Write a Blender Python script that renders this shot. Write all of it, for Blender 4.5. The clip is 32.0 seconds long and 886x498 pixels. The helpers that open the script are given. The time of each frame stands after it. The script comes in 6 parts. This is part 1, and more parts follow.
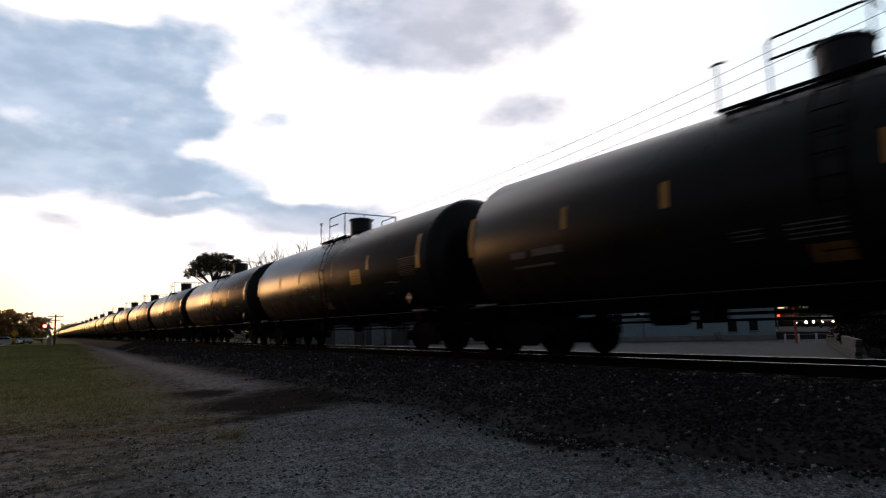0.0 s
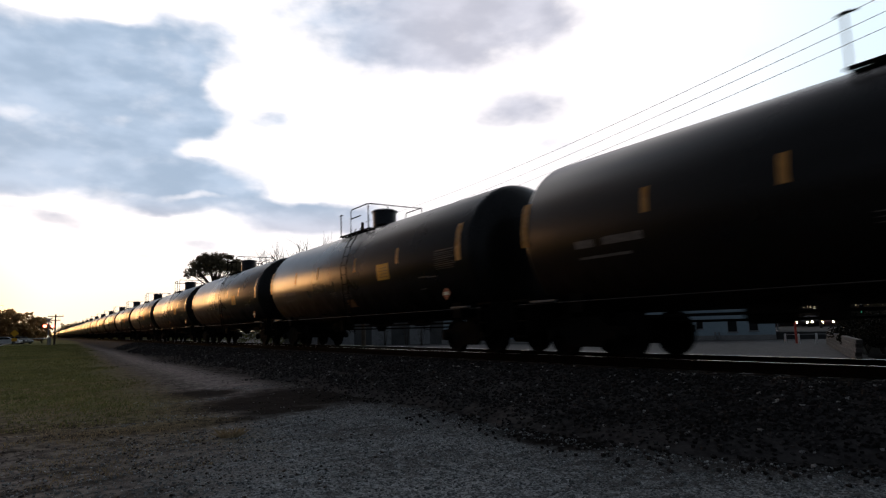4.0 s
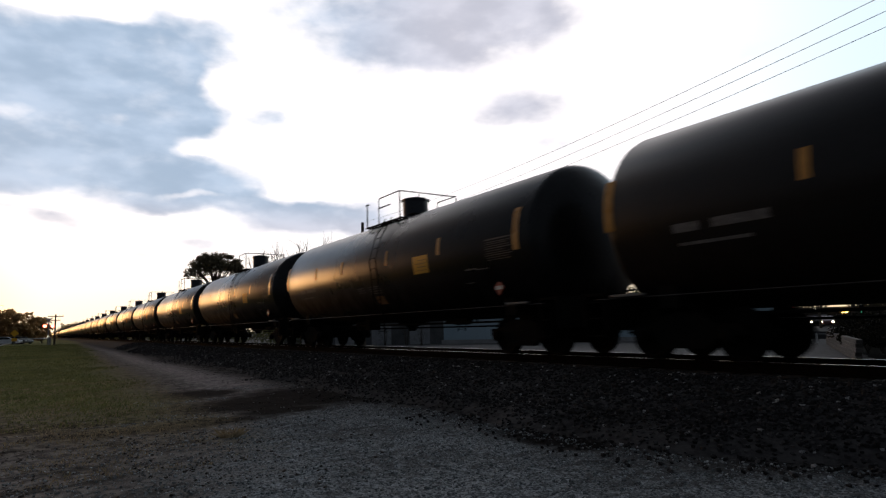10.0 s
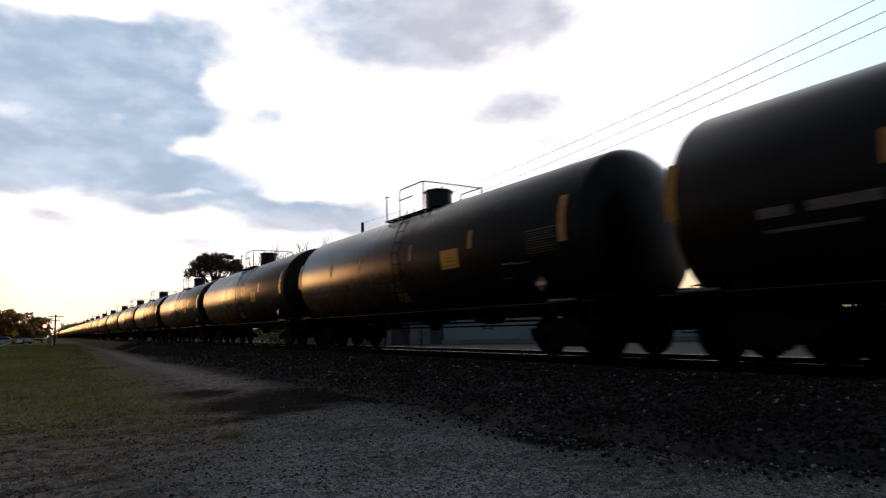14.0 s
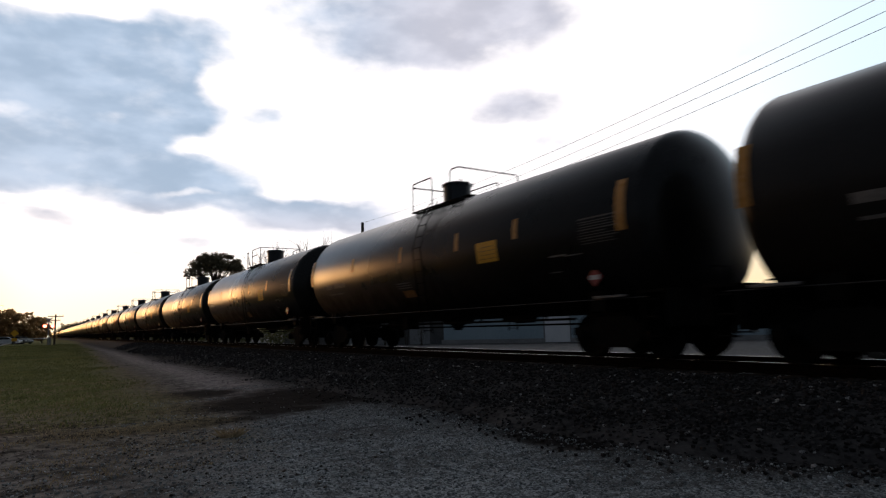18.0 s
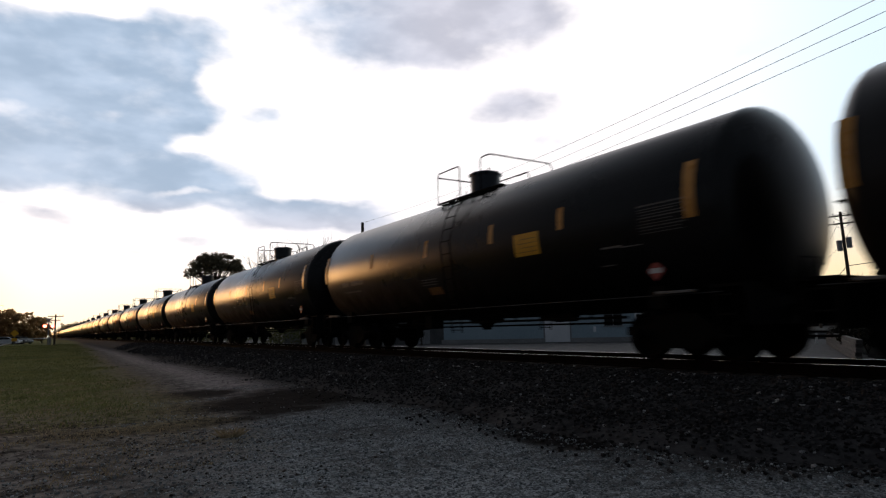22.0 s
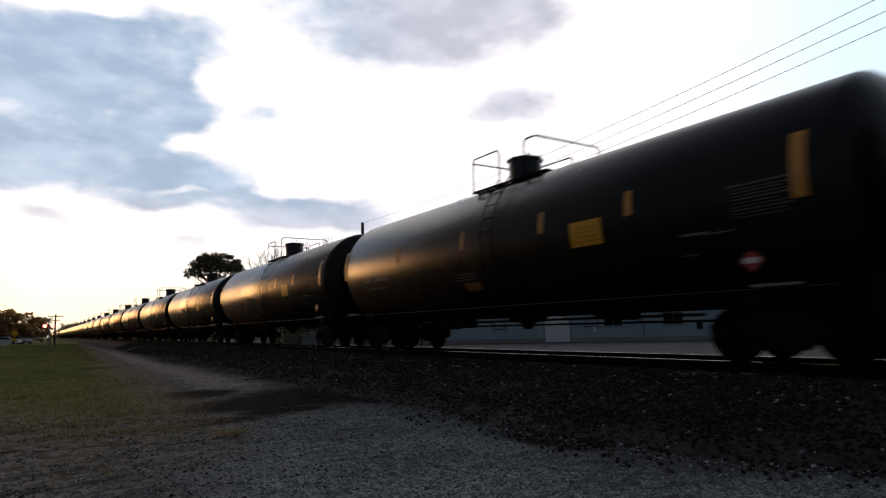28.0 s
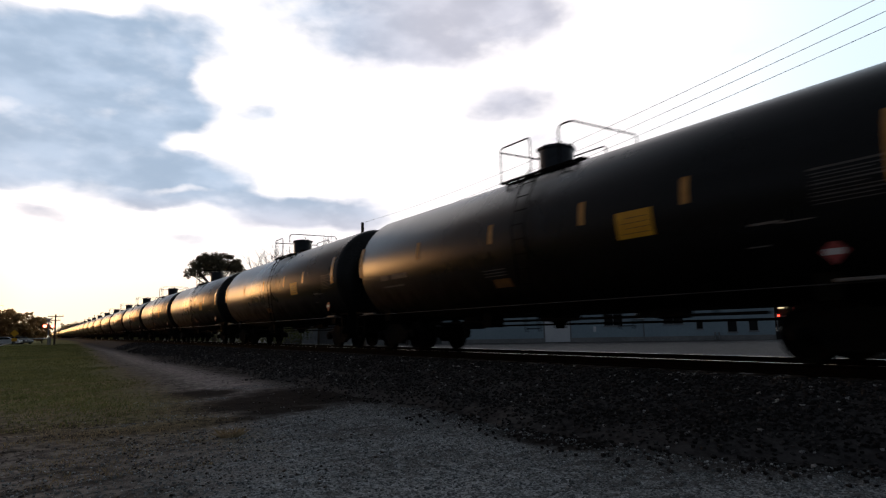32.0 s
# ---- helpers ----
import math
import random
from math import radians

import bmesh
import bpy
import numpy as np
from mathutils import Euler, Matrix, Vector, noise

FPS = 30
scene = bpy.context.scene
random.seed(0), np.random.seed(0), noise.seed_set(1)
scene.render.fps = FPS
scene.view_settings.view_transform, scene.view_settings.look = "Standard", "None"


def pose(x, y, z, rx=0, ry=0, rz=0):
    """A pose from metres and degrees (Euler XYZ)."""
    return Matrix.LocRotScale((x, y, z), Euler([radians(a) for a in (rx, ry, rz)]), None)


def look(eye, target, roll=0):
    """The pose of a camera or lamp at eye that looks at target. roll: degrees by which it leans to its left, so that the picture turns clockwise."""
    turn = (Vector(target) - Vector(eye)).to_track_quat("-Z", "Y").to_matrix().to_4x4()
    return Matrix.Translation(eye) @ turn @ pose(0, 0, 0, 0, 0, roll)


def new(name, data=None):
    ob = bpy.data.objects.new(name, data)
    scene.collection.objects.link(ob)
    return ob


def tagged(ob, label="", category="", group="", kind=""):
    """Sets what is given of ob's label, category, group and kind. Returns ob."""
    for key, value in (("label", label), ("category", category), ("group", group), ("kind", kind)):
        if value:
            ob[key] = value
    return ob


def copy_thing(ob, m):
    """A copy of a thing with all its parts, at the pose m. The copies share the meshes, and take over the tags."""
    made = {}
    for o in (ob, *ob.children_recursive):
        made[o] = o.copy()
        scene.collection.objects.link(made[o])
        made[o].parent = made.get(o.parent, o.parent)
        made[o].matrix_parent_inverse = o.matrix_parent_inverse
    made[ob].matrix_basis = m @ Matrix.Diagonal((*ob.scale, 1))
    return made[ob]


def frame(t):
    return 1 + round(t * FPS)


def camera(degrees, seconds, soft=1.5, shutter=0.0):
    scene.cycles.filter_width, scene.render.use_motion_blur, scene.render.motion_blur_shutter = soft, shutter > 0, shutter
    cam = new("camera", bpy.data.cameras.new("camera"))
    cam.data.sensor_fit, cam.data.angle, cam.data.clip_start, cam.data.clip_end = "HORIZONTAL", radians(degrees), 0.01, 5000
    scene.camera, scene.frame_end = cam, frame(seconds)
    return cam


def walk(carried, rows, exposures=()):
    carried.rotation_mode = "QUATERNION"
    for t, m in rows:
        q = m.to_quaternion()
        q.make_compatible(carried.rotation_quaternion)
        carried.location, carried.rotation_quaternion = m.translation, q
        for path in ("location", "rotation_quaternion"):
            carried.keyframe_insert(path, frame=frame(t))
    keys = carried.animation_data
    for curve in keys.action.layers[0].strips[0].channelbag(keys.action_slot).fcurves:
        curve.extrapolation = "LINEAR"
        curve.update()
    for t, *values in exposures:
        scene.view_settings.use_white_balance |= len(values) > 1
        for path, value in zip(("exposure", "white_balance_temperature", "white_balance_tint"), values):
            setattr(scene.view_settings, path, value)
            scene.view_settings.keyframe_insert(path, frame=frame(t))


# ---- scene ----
cam = camera(72.0, 32.0, 1.25, 0.5)
EYE = (0.0, 0.0, 1.6)
VIEW = pose(*EYE, 90, 0, -33.33) @ pose(0, 0, 0, 7.25, 0, 0) @ pose(0, 0, 0, 0, 0, -1.5)
walk(cam, [(0.0, VIEW), (32.0, VIEW)], [(0.0, 0.2), (32.0, 0.2)])

# ---- world, sun ----
SUN_AZ, SUN_EL = -9.0, 3.5          # degrees: left of the track, above the horizon
world = bpy.data.worlds.new("dusk_sky")
scene.world = world
world.use_nodes = True
wn = world.node_tree.nodes
sky = wn.new("ShaderNodeTexSky")
sky.sky_type, sky.sun_disc = "NISHITA", False
sky.sun_elevation, sky.sun_rotation = radians(SUN_EL), radians(SUN_AZ)
sky.dust_density, sky.air_density = 2.0, 1.0
wn["Background"].inputs["Strength"].default_value = 0.10
world.node_tree.links.new(sky.outputs[0], wn["Background"].inputs["Color"])

sun = new("sun", bpy.data.lights.new("sun", "SUN"))
sun.data.energy, sun.data.angle, sun.data.color = 0.5, radians(14), (1.0, 0.52, 0.22)
a, e = radians(SUN_AZ), radians(SUN_EL)
sun.matrix_world = look((0, 0, 60), (-math.sin(a) * math.cos(e), -math.cos(a) * math.cos(e), 60 - math.sin(e)))

# ---- plan ----
TRACK_X, RAIL_Z, CAR_L = 10.75, 0.88, 18.1
FAR_Z = -0.5                         # level of the yard beyond the track


# ---- small node helpers ----
class Nodes:
    def __init__(self, tree):
        self.t = tree

    def add(self, kind, **sets):
        n = self.t.nodes.new(kind)
        for k, v in sets.items():
            if k == "operation":
                n.operation = v
            elif k == "data_type":
                n.data_type = v
            elif k == "blend_type":
                n.blend_type = v
            elif k == "interpolation_type":
                n.interpolation_type = v
            elif k == "noise_dimensions":
                n.noise_dimensions = v
        return n

    def put(self, socket, value):
        if isinstance(value, bpy.types.NodeSocket):
            self.t.links.new(value, socket)
        else:
            socket.default_value = value

    def math(self, op, a, b=0.0, c=0.0):
        n = self.add("ShaderNodeMath", operation=op)
        self.put(n.inputs[0], a)
        self.put(n.inputs[1], b)
        self.put(n.inputs[2], c)
        return n.outputs[0]

    def vec(self, op, a, b=(0, 0, 0)):
        n = self.add("ShaderNodeVectorMath", operation=op)
        self.put(n.inputs[0], a)
        if op not in ("LENGTH", "NORMALIZE"):
            self.put(n.inputs[1], b)
        return n.outputs["Value"] if op in ("LENGTH", "DOT_PRODUCT") else n.outputs["Vector"]

    def noise(self, vector, scale, detail=4.0, rough=0.55, out="Fac"):
        n = self.add("ShaderNodeTexNoise")
        self.put(n.inputs["Vector"], vector)
        n.inputs["Scale"].default_value, n.inputs["Detail"].default_value, n.inputs["Roughness"].default_value = scale, detail, rough
        return n.outputs[out]

    def ramp(self, value, lo, hi, a=0.0, b=1.0, smooth=True):
        n = self.add("ShaderNodeMapRange", interpolation_type="SMOOTHSTEP" if smooth else "LINEAR")
        for i, v in enumerate((value, lo, hi, a, b)):
            self.put(n.inputs[i], v)
        return n.outputs[0]

    def mix(self, f, a, b, blend="MIX"):
        n = self.add("ShaderNodeMix", data_type="RGBA", blend_type=blend)
        self.put(n.inputs[0], f)
        self.put(n.inputs[6], a if isinstance(a, bpy.types.NodeSocket) else (*a, 1))
        self.put(n.inputs[7], b if isinstance(b, bpy.types.NodeSocket) else (*b, 1))
        return n.outputs[2]


def mat(name, dark, light, rough=0.7, metal=0.0, grain=8.0, stain=0.6, bump=0.3, depth=0.01, spec=0.5, vary=0.0, rough_vary=0.1):
    """A surface: two colours mixed by grain and stains, relief, and a change from object to object."""
    m = bpy.data.materials.new(name)
    m.use_nodes = True
    n = Nodes(m.node_tree)
    p = m.node_tree.nodes["Principled BSDF"]
    co = n.add("ShaderNodeTexCoord").outputs["Object"]
    fine = n.noise(co, grain, 6.0, 0.65)
    big = n.noise(co, stain, 4.0, 0.6)
    f = n.ramp(n.math("MULTIPLY_ADD", fine, 0.5, n.math("MULTIPLY", big, 0.5)), 0.36, 0.64)
    col = n.mix(f, dark, light)
    if vary:
        r = n.add("ShaderNodeObjectInfo").outputs["Random"]
        col = n.mix(1.0, col, n.mix(r, (1 - vary,) * 3, (1 + vary,) * 3), "MULTIPLY")
    n.put(p.inputs["Base Color"], col)
    n.put(p.inputs["Roughness"], n.ramp(big, 0.3, 0.7, max(0.03, rough - rough_vary), min(1.0, rough + rough_vary)))
    p.inputs["Metallic"].default_value = metal
    p.inputs["Specular IOR Level"].default_value = spec
    if bump:
        b = n.add("ShaderNodeBump")
        b.inputs["Strength"].default_value, b.inputs["Distance"].default_value = bump, depth
        n.put(b.inputs["Height"], fine)
        n.put(p.inputs["Normal"], b.outputs[0])
    return m


def leafy(m, share=0.45):
    """Lets light through thin leaves and blades."""
    n = Nodes(m.node_tree)
    p = m.node_tree.nodes["Principled BSDF"]
    tl = n.add("ShaderNodeBsdfTranslucent")
    n.put(tl.inputs[0], p.inputs["Base Color"].links[0].from_socket)
    mx = n.add("ShaderNodeMixShader")
    mx.inputs[0].default_value = share
    n.put(mx.inputs[1], p.outputs[0])
    n.put(mx.inputs[2], tl.outputs[0])
    n.put(m.node_tree.nodes["Material Output"].inputs["Surface"], mx.outputs[0])


def glow(name, colour, strength):
    m = bpy.data.materials.new(name)
    m.use_nodes = True
    p = m.node_tree.nodes["Principled BSDF"]
    p.inputs["Base Color"].default_value = (*colour, 1)
    p.inputs["Emission Color"].default_value = (*colour, 1)
    p.inputs["Emission Strength"].default_value = strength
    return m


M = dict(
    tank=mat("black_tank_paint", (0.004, 0.0038, 0.0038), (0.010, 0.009, 0.0088), 0.29, 0.0, 14, 0.35, 0.012, 0.003, 0.34, 0.25, 0.03),
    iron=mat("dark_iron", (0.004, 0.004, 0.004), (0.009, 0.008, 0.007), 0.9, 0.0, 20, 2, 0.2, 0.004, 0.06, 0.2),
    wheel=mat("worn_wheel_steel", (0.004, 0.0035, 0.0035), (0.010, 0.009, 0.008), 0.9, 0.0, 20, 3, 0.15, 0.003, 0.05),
    pipe=mat("bright_rail_pipe", (0.16, 0.15, 0.14), (0.30, 0.28, 0.26), 0.4, 0.5, 20, 3, 0.05, 0.002, 0.5),
    rail=mat("polished_rail", (0.62, 0.61, 0.60), (0.75, 0.74, 0.72), 0.30, 1.0, 30, 1, 0.03, 0.001, 0.5),
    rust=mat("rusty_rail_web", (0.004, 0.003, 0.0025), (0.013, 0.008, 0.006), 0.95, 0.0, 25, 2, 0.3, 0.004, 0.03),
    amber=mat("amber_reflective_tape", (0.42, 0.19, 0.03), (0.58, 0.28, 0.05), 0.28, 0.0, 10, 2, 0.0, 0.001, 0.5, 0.1),
    notice=mat("faded_orange_decal", (0.16, 0.07, 0.02), (0.26, 0.12, 0.03), 0.6, 0.0, 10, 2, 0.0),
    yellow=mat("yellow_sign_paint", (0.60, 0.30, 0.006), (0.74, 0.39, 0.010), 0.5, 0.0, 10, 2, 0.05, 0.001),
    stencil=mat("dirty_white_stencil", (0.10, 0.095, 0.09), (0.24, 0.225, 0.21), 0.6, 0.0, 16, 2, 0.0),
    red=mat("red_placard", (0.24, 0.025, 0.025), (0.36, 0.05, 0.045), 0.5, 0.0, 10, 2, 0.0),
    white=mat("white_paint", (0.55, 0.55, 0.55), (0.75, 0.75, 0.74), 0.6, 0.0, 8, 1, 0.05),
    ballast=mat("dark_ballast_stone", (0.018, 0.017, 0.017), (0.062, 0.058, 0.057), 0.95, 0.0, 9, 0.7, 0.5, 0.02, 0.04, 0.35),
    pebble=mat("grey_gravel_stone", (0.12, 0.125, 0.13), (0.30, 0.30, 0.30), 0.85, 0.0, 12, 0.8, 0.4, 0.01, 0.3, 0.35),
    sleeper=mat("creosoted_sleeper", (0.02, 0.016, 0.013), (0.06, 0.045, 0.035), 0.9, 0.0, 12, 2, 0.5, 0.01, 0.2),
    siding=mat("grey_blue_metal_siding", (0.30, 0.40, 0.46), (0.38, 0.485, 0.54), 0.55, 0.0, 6, 0.3, 0.05, 0.004, 0.4),
    plinth=mat("concrete_plinth", (0.22, 0.22, 0.22), (0.36, 0.35, 0.34), 0.9, 0.0, 12, 0.7, 0.3),
    roofing=mat("weathered_metal_roof", (0.13, 0.135, 0.14), (0.22, 0.22, 0.22), 0.8, 0.0, 6, 0.4, 0.05),
    darkglass=mat("dark_window_glass", (0.010, 0.011, 0.012), (0.016, 0.017, 0.019), 0.25, 0.0, 3, 0.5, 0.0, 0.01, 0.2),
    asphalt=mat("worn_asphalt", (0.035, 0.035, 0.037), (0.065, 0.064, 0.062), 0.95, 0.0, 14, 0.3, 0.4, 0.01, 0.05),
    yard=mat("pale_gravel_yard", (0.17, 0.162, 0.155), (0.28, 0.265, 0.25), 0.95, 0.0, 10, 0.25, 0.5, 0.02, 0.2),
    pole=mat("weathered_pole_wood", (0.05, 0.04, 0.033), (0.11, 0.09, 0.07), 0.9, 0.0, 14, 2, 0.4, 0.01, 0.2),
    wire=mat("dark_cable", (0.02, 0.02, 0.022), (0.035, 0.035, 0.037), 0.6, 0.0, 10, 1, 0.0),
    metal=mat("grey_galvanised_metal", (0.20, 0.21, 0.22), (0.34, 0.35, 0.36), 0.5, 0.4, 12, 2, 0.05),
    bark=mat("grey_brown_bark", (0.035, 0.028, 0.022), (0.09, 0.07, 0.055), 0.95, 0.0, 10, 2, 0.7, 0.03, 0.2),
    leaf=mat("dull_green_leaf", (0.030, 0.038, 0.014), (0.075, 0.075, 0.030), 0.7, 0.0, 1.2, 0.3, 0.0, 0.01, 0.3, 0.2),
    autumn=mat("olive_brown_leaf", (0.14, 0.11, 0.05), (0.26, 0.20, 0.09), 0.75, 0.0, 1.0, 0.25, 0.0, 0.01, 0.2, 0.2),
    grass=mat("late_grass_blade", (0.085, 0.105, 0.034), (0.19, 0.19, 0.075), 0.7, 0.0, 0.9, 0.15, 0.0, 0.01, 0.2),
    straw=mat("dry_straw_blade", (0.20, 0.165, 0.10), (0.36, 0.30, 0.20), 0.8, 0.0, 4, 0.5, 0.0, 0.01, 0.2),
    soil=mat("weedy_bank_soil", (0.006, 0.006, 0.005), (0.018, 0.016, 0.013), 0.95, 0.0, 6, 0.6, 0.7, 0.04, 0.03),
    brick=mat("dark_brown_wall", (0.020, 0.016, 0.014), (0.045, 0.036, 0.030), 0.9, 0.0, 8, 0.6, 0.3, 0.01, 0.2),
    stone=mat("grey_wall_block", (0.055, 0.05, 0.046), (0.12, 0.11, 0.10), 0.9, 0.0, 9, 1.2, 0.4, 0.01, 0.3, 0.2),
    carpaint_white=mat("white_car_paint", (0.55, 0.55, 0.56), (0.68, 0.68, 0.68), 0.25, 0.0, 5, 0.5, 0.0),
    carpaint_grey=mat("grey_car_paint", (0.10, 0.105, 0.11), (0.15, 0.155, 0.16), 0.25, 0.2, 5, 0.5, 0.0),
    carpaint_red=mat("dark_red_car_paint", (0.03, 0.006, 0.006), (0.05, 0.010, 0.010), 0.3, 0.1, 5, 0.5, 0.0),
    carpaint_black=mat("black_car_paint", (0.008, 0.008, 0.009), (0.014, 0.014, 0.016), 0.5, 0.0, 5, 0.5, 0.0, 0.01, 0.1),
    rubber=mat("black_rubber", (0.012, 0.012, 0.012), (0.025, 0.025, 0.025), 0.8, 0.0, 20, 2, 0.1),
    redpost=mat("red_post_paint", (0.35, 0.03, 0.02), (0.5, 0.06, 0.04), 0.5, 0.0, 10, 2, 0.0),
    headlight=glow("headlight_glow", (1.0, 0.74, 0.45), 14.0),
    taillight=glow("tail_light_glow", (1.0, 0.05, 0.03), 6.0),
    stoplight=glow("red_signal_glow", (1.0, 0.10, 0.06), 14.0),
    golight=glow("green_signal_glow", (0.10, 1.0, 0.55), 6.0),
    amberlamp=glow("amber_lamp_glow", (1.0, 0.60, 0.15), 9.0),
    shoplight=glow("lit_shop_sign", (1.0, 0.90, 0.72), 2.2),
)

# black paint with the sky's bluish reflection mixed into the base colour
M["housing"] = mat("sky_tinted_housing_black", (0.010, 0.013, 0.019), (0.020, 0.025, 0.034), 0.42, 0.0, 12, 1.5, 0.03, 0.002, 0.4, 0.1)
M["canopy"] = mat("dark_brown_canopy_leaf", (0.075, 0.064, 0.042), (0.16, 0.135, 0.085), 0.75, 0.0, 1.0, 0.25, 0.0, 0.01, 0.2, 0.2)
M["shed"] = mat("dark_weathered_shed_boards", (0.075, 0.078, 0.08), (0.135, 0.135, 0.135), 0.9, 0.0, 6, 0.5, 0.2, 0.01, 0.2)
# rust-brown leaf colour, lightened and warmed to paint in the low sun's glare
M["glare_leaf"] = mat("glare_lightened_rust", (0.30, 0.19, 0.09), (0.46, 0.30, 0.14), 0.75, 0.0, 1.0, 0.25, 0.0, 0.01, 0.2, 0.2)
M["door"] = mat("bright_white_door_paint", (0.78, 0.80, 0.82), (0.86, 0.87, 0.88), 0.4, 0.0, 6, 0.5, 0.02, 0.002, 0.5)
M["tablemark"] = mat("dim_grey_stencil", (0.045, 0.043, 0.042), (0.11, 0.105, 0.10), 0.6, 0.0, 16, 2, 0.0)
M["shrub"] = mat("dark_shrub_leaf", (0.010, 0.010, 0.006), (0.026, 0.023, 0.014), 0.85, 0.0, 1.2, 0.3, 0.0, 0.01, 0.1, 0.2)
M["railpaint"] = mat("dull_grey_handrail", (0.045, 0.041, 0.039), (0.09, 0.083, 0.077), 0.42, 0.3, 20, 3, 0.05, 0.002, 0.2)


def belly_grime(m):
    """Matt road dirt on the lower third of a tank."""
    n = Nodes(m.node_tree)
    p = m.node_tree.nodes["Principled BSDF"]
    co = n.add("ShaderNodeTexCoord").outputs["Object"]
    sep = n.add("ShaderNodeSeparateXYZ")
    n.put(sep.inputs[0], co)
    z = n.math("MULTIPLY_ADD", n.noise(n.vec("MULTIPLY", co, (1, 1, 0.35)), 1.6, 5.0, 0.6), 0.8, sep.outputs[2])
    clean = n.ramp(z, 1.55, 2.55)
    n.put(p.inputs["Specular IOR Level"], n.math("MULTIPLY_ADD", clean, 0.23, 0.03))
    shiny = p.inputs["Roughness"].links[0].from_socket
    n.put(p.inputs["Roughness"], n.math("ADD", n.math("MULTIPLY", clean, shiny), n.math("MULTIPLY", n.math("SUBTRACT", 1.0, clean), 0.85)))


belly_grime(M["tank"])
for key in ("leaf", "autumn", "grass", "straw"):
    leafy(M[key], 0.6)
leafy(M["glare_leaf"], 0.85)
leafy(M["canopy"], 0.5)


# ---- mesh helpers ----
def finish(bm, name, material, smooth=True):
    bmesh.ops.recalc_face_normals(bm, faces=bm.faces)
    me = bpy.data.meshes.new(name)
    bm.to_mesh(me)
    bm.free()
    me.materials.append(material)
    if smooth:
        me.polygons.foreach_set("use_smooth", [True] * len(me.polygons))
        me.set_sharp_from_angle(angle=radians(38))
    return me


def part(name, bm, material, parent, label="", smooth=True):
    """One mesh object under a thing or a part (or at top level with parent None)."""
    ob = new(name, finish(bm, name, material, smooth) if isinstance(bm, bmesh.types.BMesh) else bm)
    ob.parent = parent
    return tagged(ob, label)


def box(bm, x0, x1, y0, y1, z0, z1, bevel=0.0):
    r = bmesh.ops.create_cube(bm, size=1.0, matrix=Matrix.Translation(((x0 + x1) / 2, (y0 + y1) / 2, (z0 + z1) / 2)) @ Matrix.Diagonal((x1 - x0, y1 - y0, z1 - z0, 1)))
    if bevel:
        edges = list({e for v in r["verts"] for e in v.link_edges})
        bmesh.ops.bevel(bm, geom=edges, offset=bevel, segments=1, affect="EDGES")
    return bm


def boxed(*args, bevel=0.0):
    return box(bmesh.new(), *args, bevel=bevel)


def tube(bm, points, r, sides=6, r_end=None, cap=True):
    """A pipe along points; tapers to r_end."""
    pts = [Vector(p) for p in points]
    rings = []
    for i, p in enumerate(pts):
        d = ((pts[min(i + 1, len(pts) - 1)] - p).normalized() + (p - pts[max(i - 1, 0)]).normalized())
        d = d.normalized() if d.length > 1e-6 else Vector((0, 0, 1))
        up = Vector((0, 0, 1)) if abs(d.z) < 0.95 else Vector((1, 0, 0))
        s = d.cross(up).normalized()
        u = s.cross(d)
        rr = r if r_end is None else r + (r_end - r) * i / (len(pts) - 1)
        rings.append([bm.verts.new(p + rr * (math.cos(2 * math.pi * k / sides) * s + math.sin(2 * math.pi * k / sides) * u)) for k in range(sides)])
    for a, b in zip(rings, rings[1:]):
        for k in range(sides):
            bm.faces.new((a[k], a[(k + 1) % sides], b[(k + 1) % sides], b[k]))
    if cap:
        bm.faces.new(rings[0][::-1])
        bm.faces.new(rings[-1])
    return bm


def lathe(bm, profile, axis="x", n=32, centre=(0, 0, 0)):
    """Turns (along, radius) pairs round an axis."""
    c = Vector(centre)

    def at(s, r, k):
        a = 2 * math.pi * k / n
        u, v = r * math.cos(a), r * math.sin(a)
        return c + Vector({"x": (s, u, v), "y": (u, s, v), "z": (u, v, s)}[axis])
    rings = []
    for s, r in profile:
        rings.append([bm.verts.new(at(s, 0, 0))] if r < 1e-5 else [bm.verts.new(at(s, r, k)) for k in range(n)])
    for p, q in zip(rings, rings[1:]):
        for k in range(n):
            j = (k + 1) % n
            if len(p) == 1 and len(q) == 1:
                continue
            if len(p) == 1:
                bm.faces.new((p[0], q[j], q[k]))
            elif len(q) == 1:
                bm.faces.new((p[k], p[j], q[0]))
            else:
                bm.faces.new((p[k], p[j], q[j], q[k]))
    for ring in (rings[0], rings[-1]):
        if len(ring) > 1:
            bm.faces.new(ring)
    return bm


def empty(name, m, label, category, group=""):
    ob = new(name)
    ob.empty_display_size = 0.3
    ob.matrix_basis = m
    return tagged(ob, label, category, group)


def raw(name, verts, faces, material, smooth=False):
    me = bpy.data.meshes.new(name)
    me.from_pydata(verts, [], faces)
    me.materials.append(material)
    if smooth:
        me.polygons.foreach_set("use_smooth", [True] * len(me.polygons))
    return me


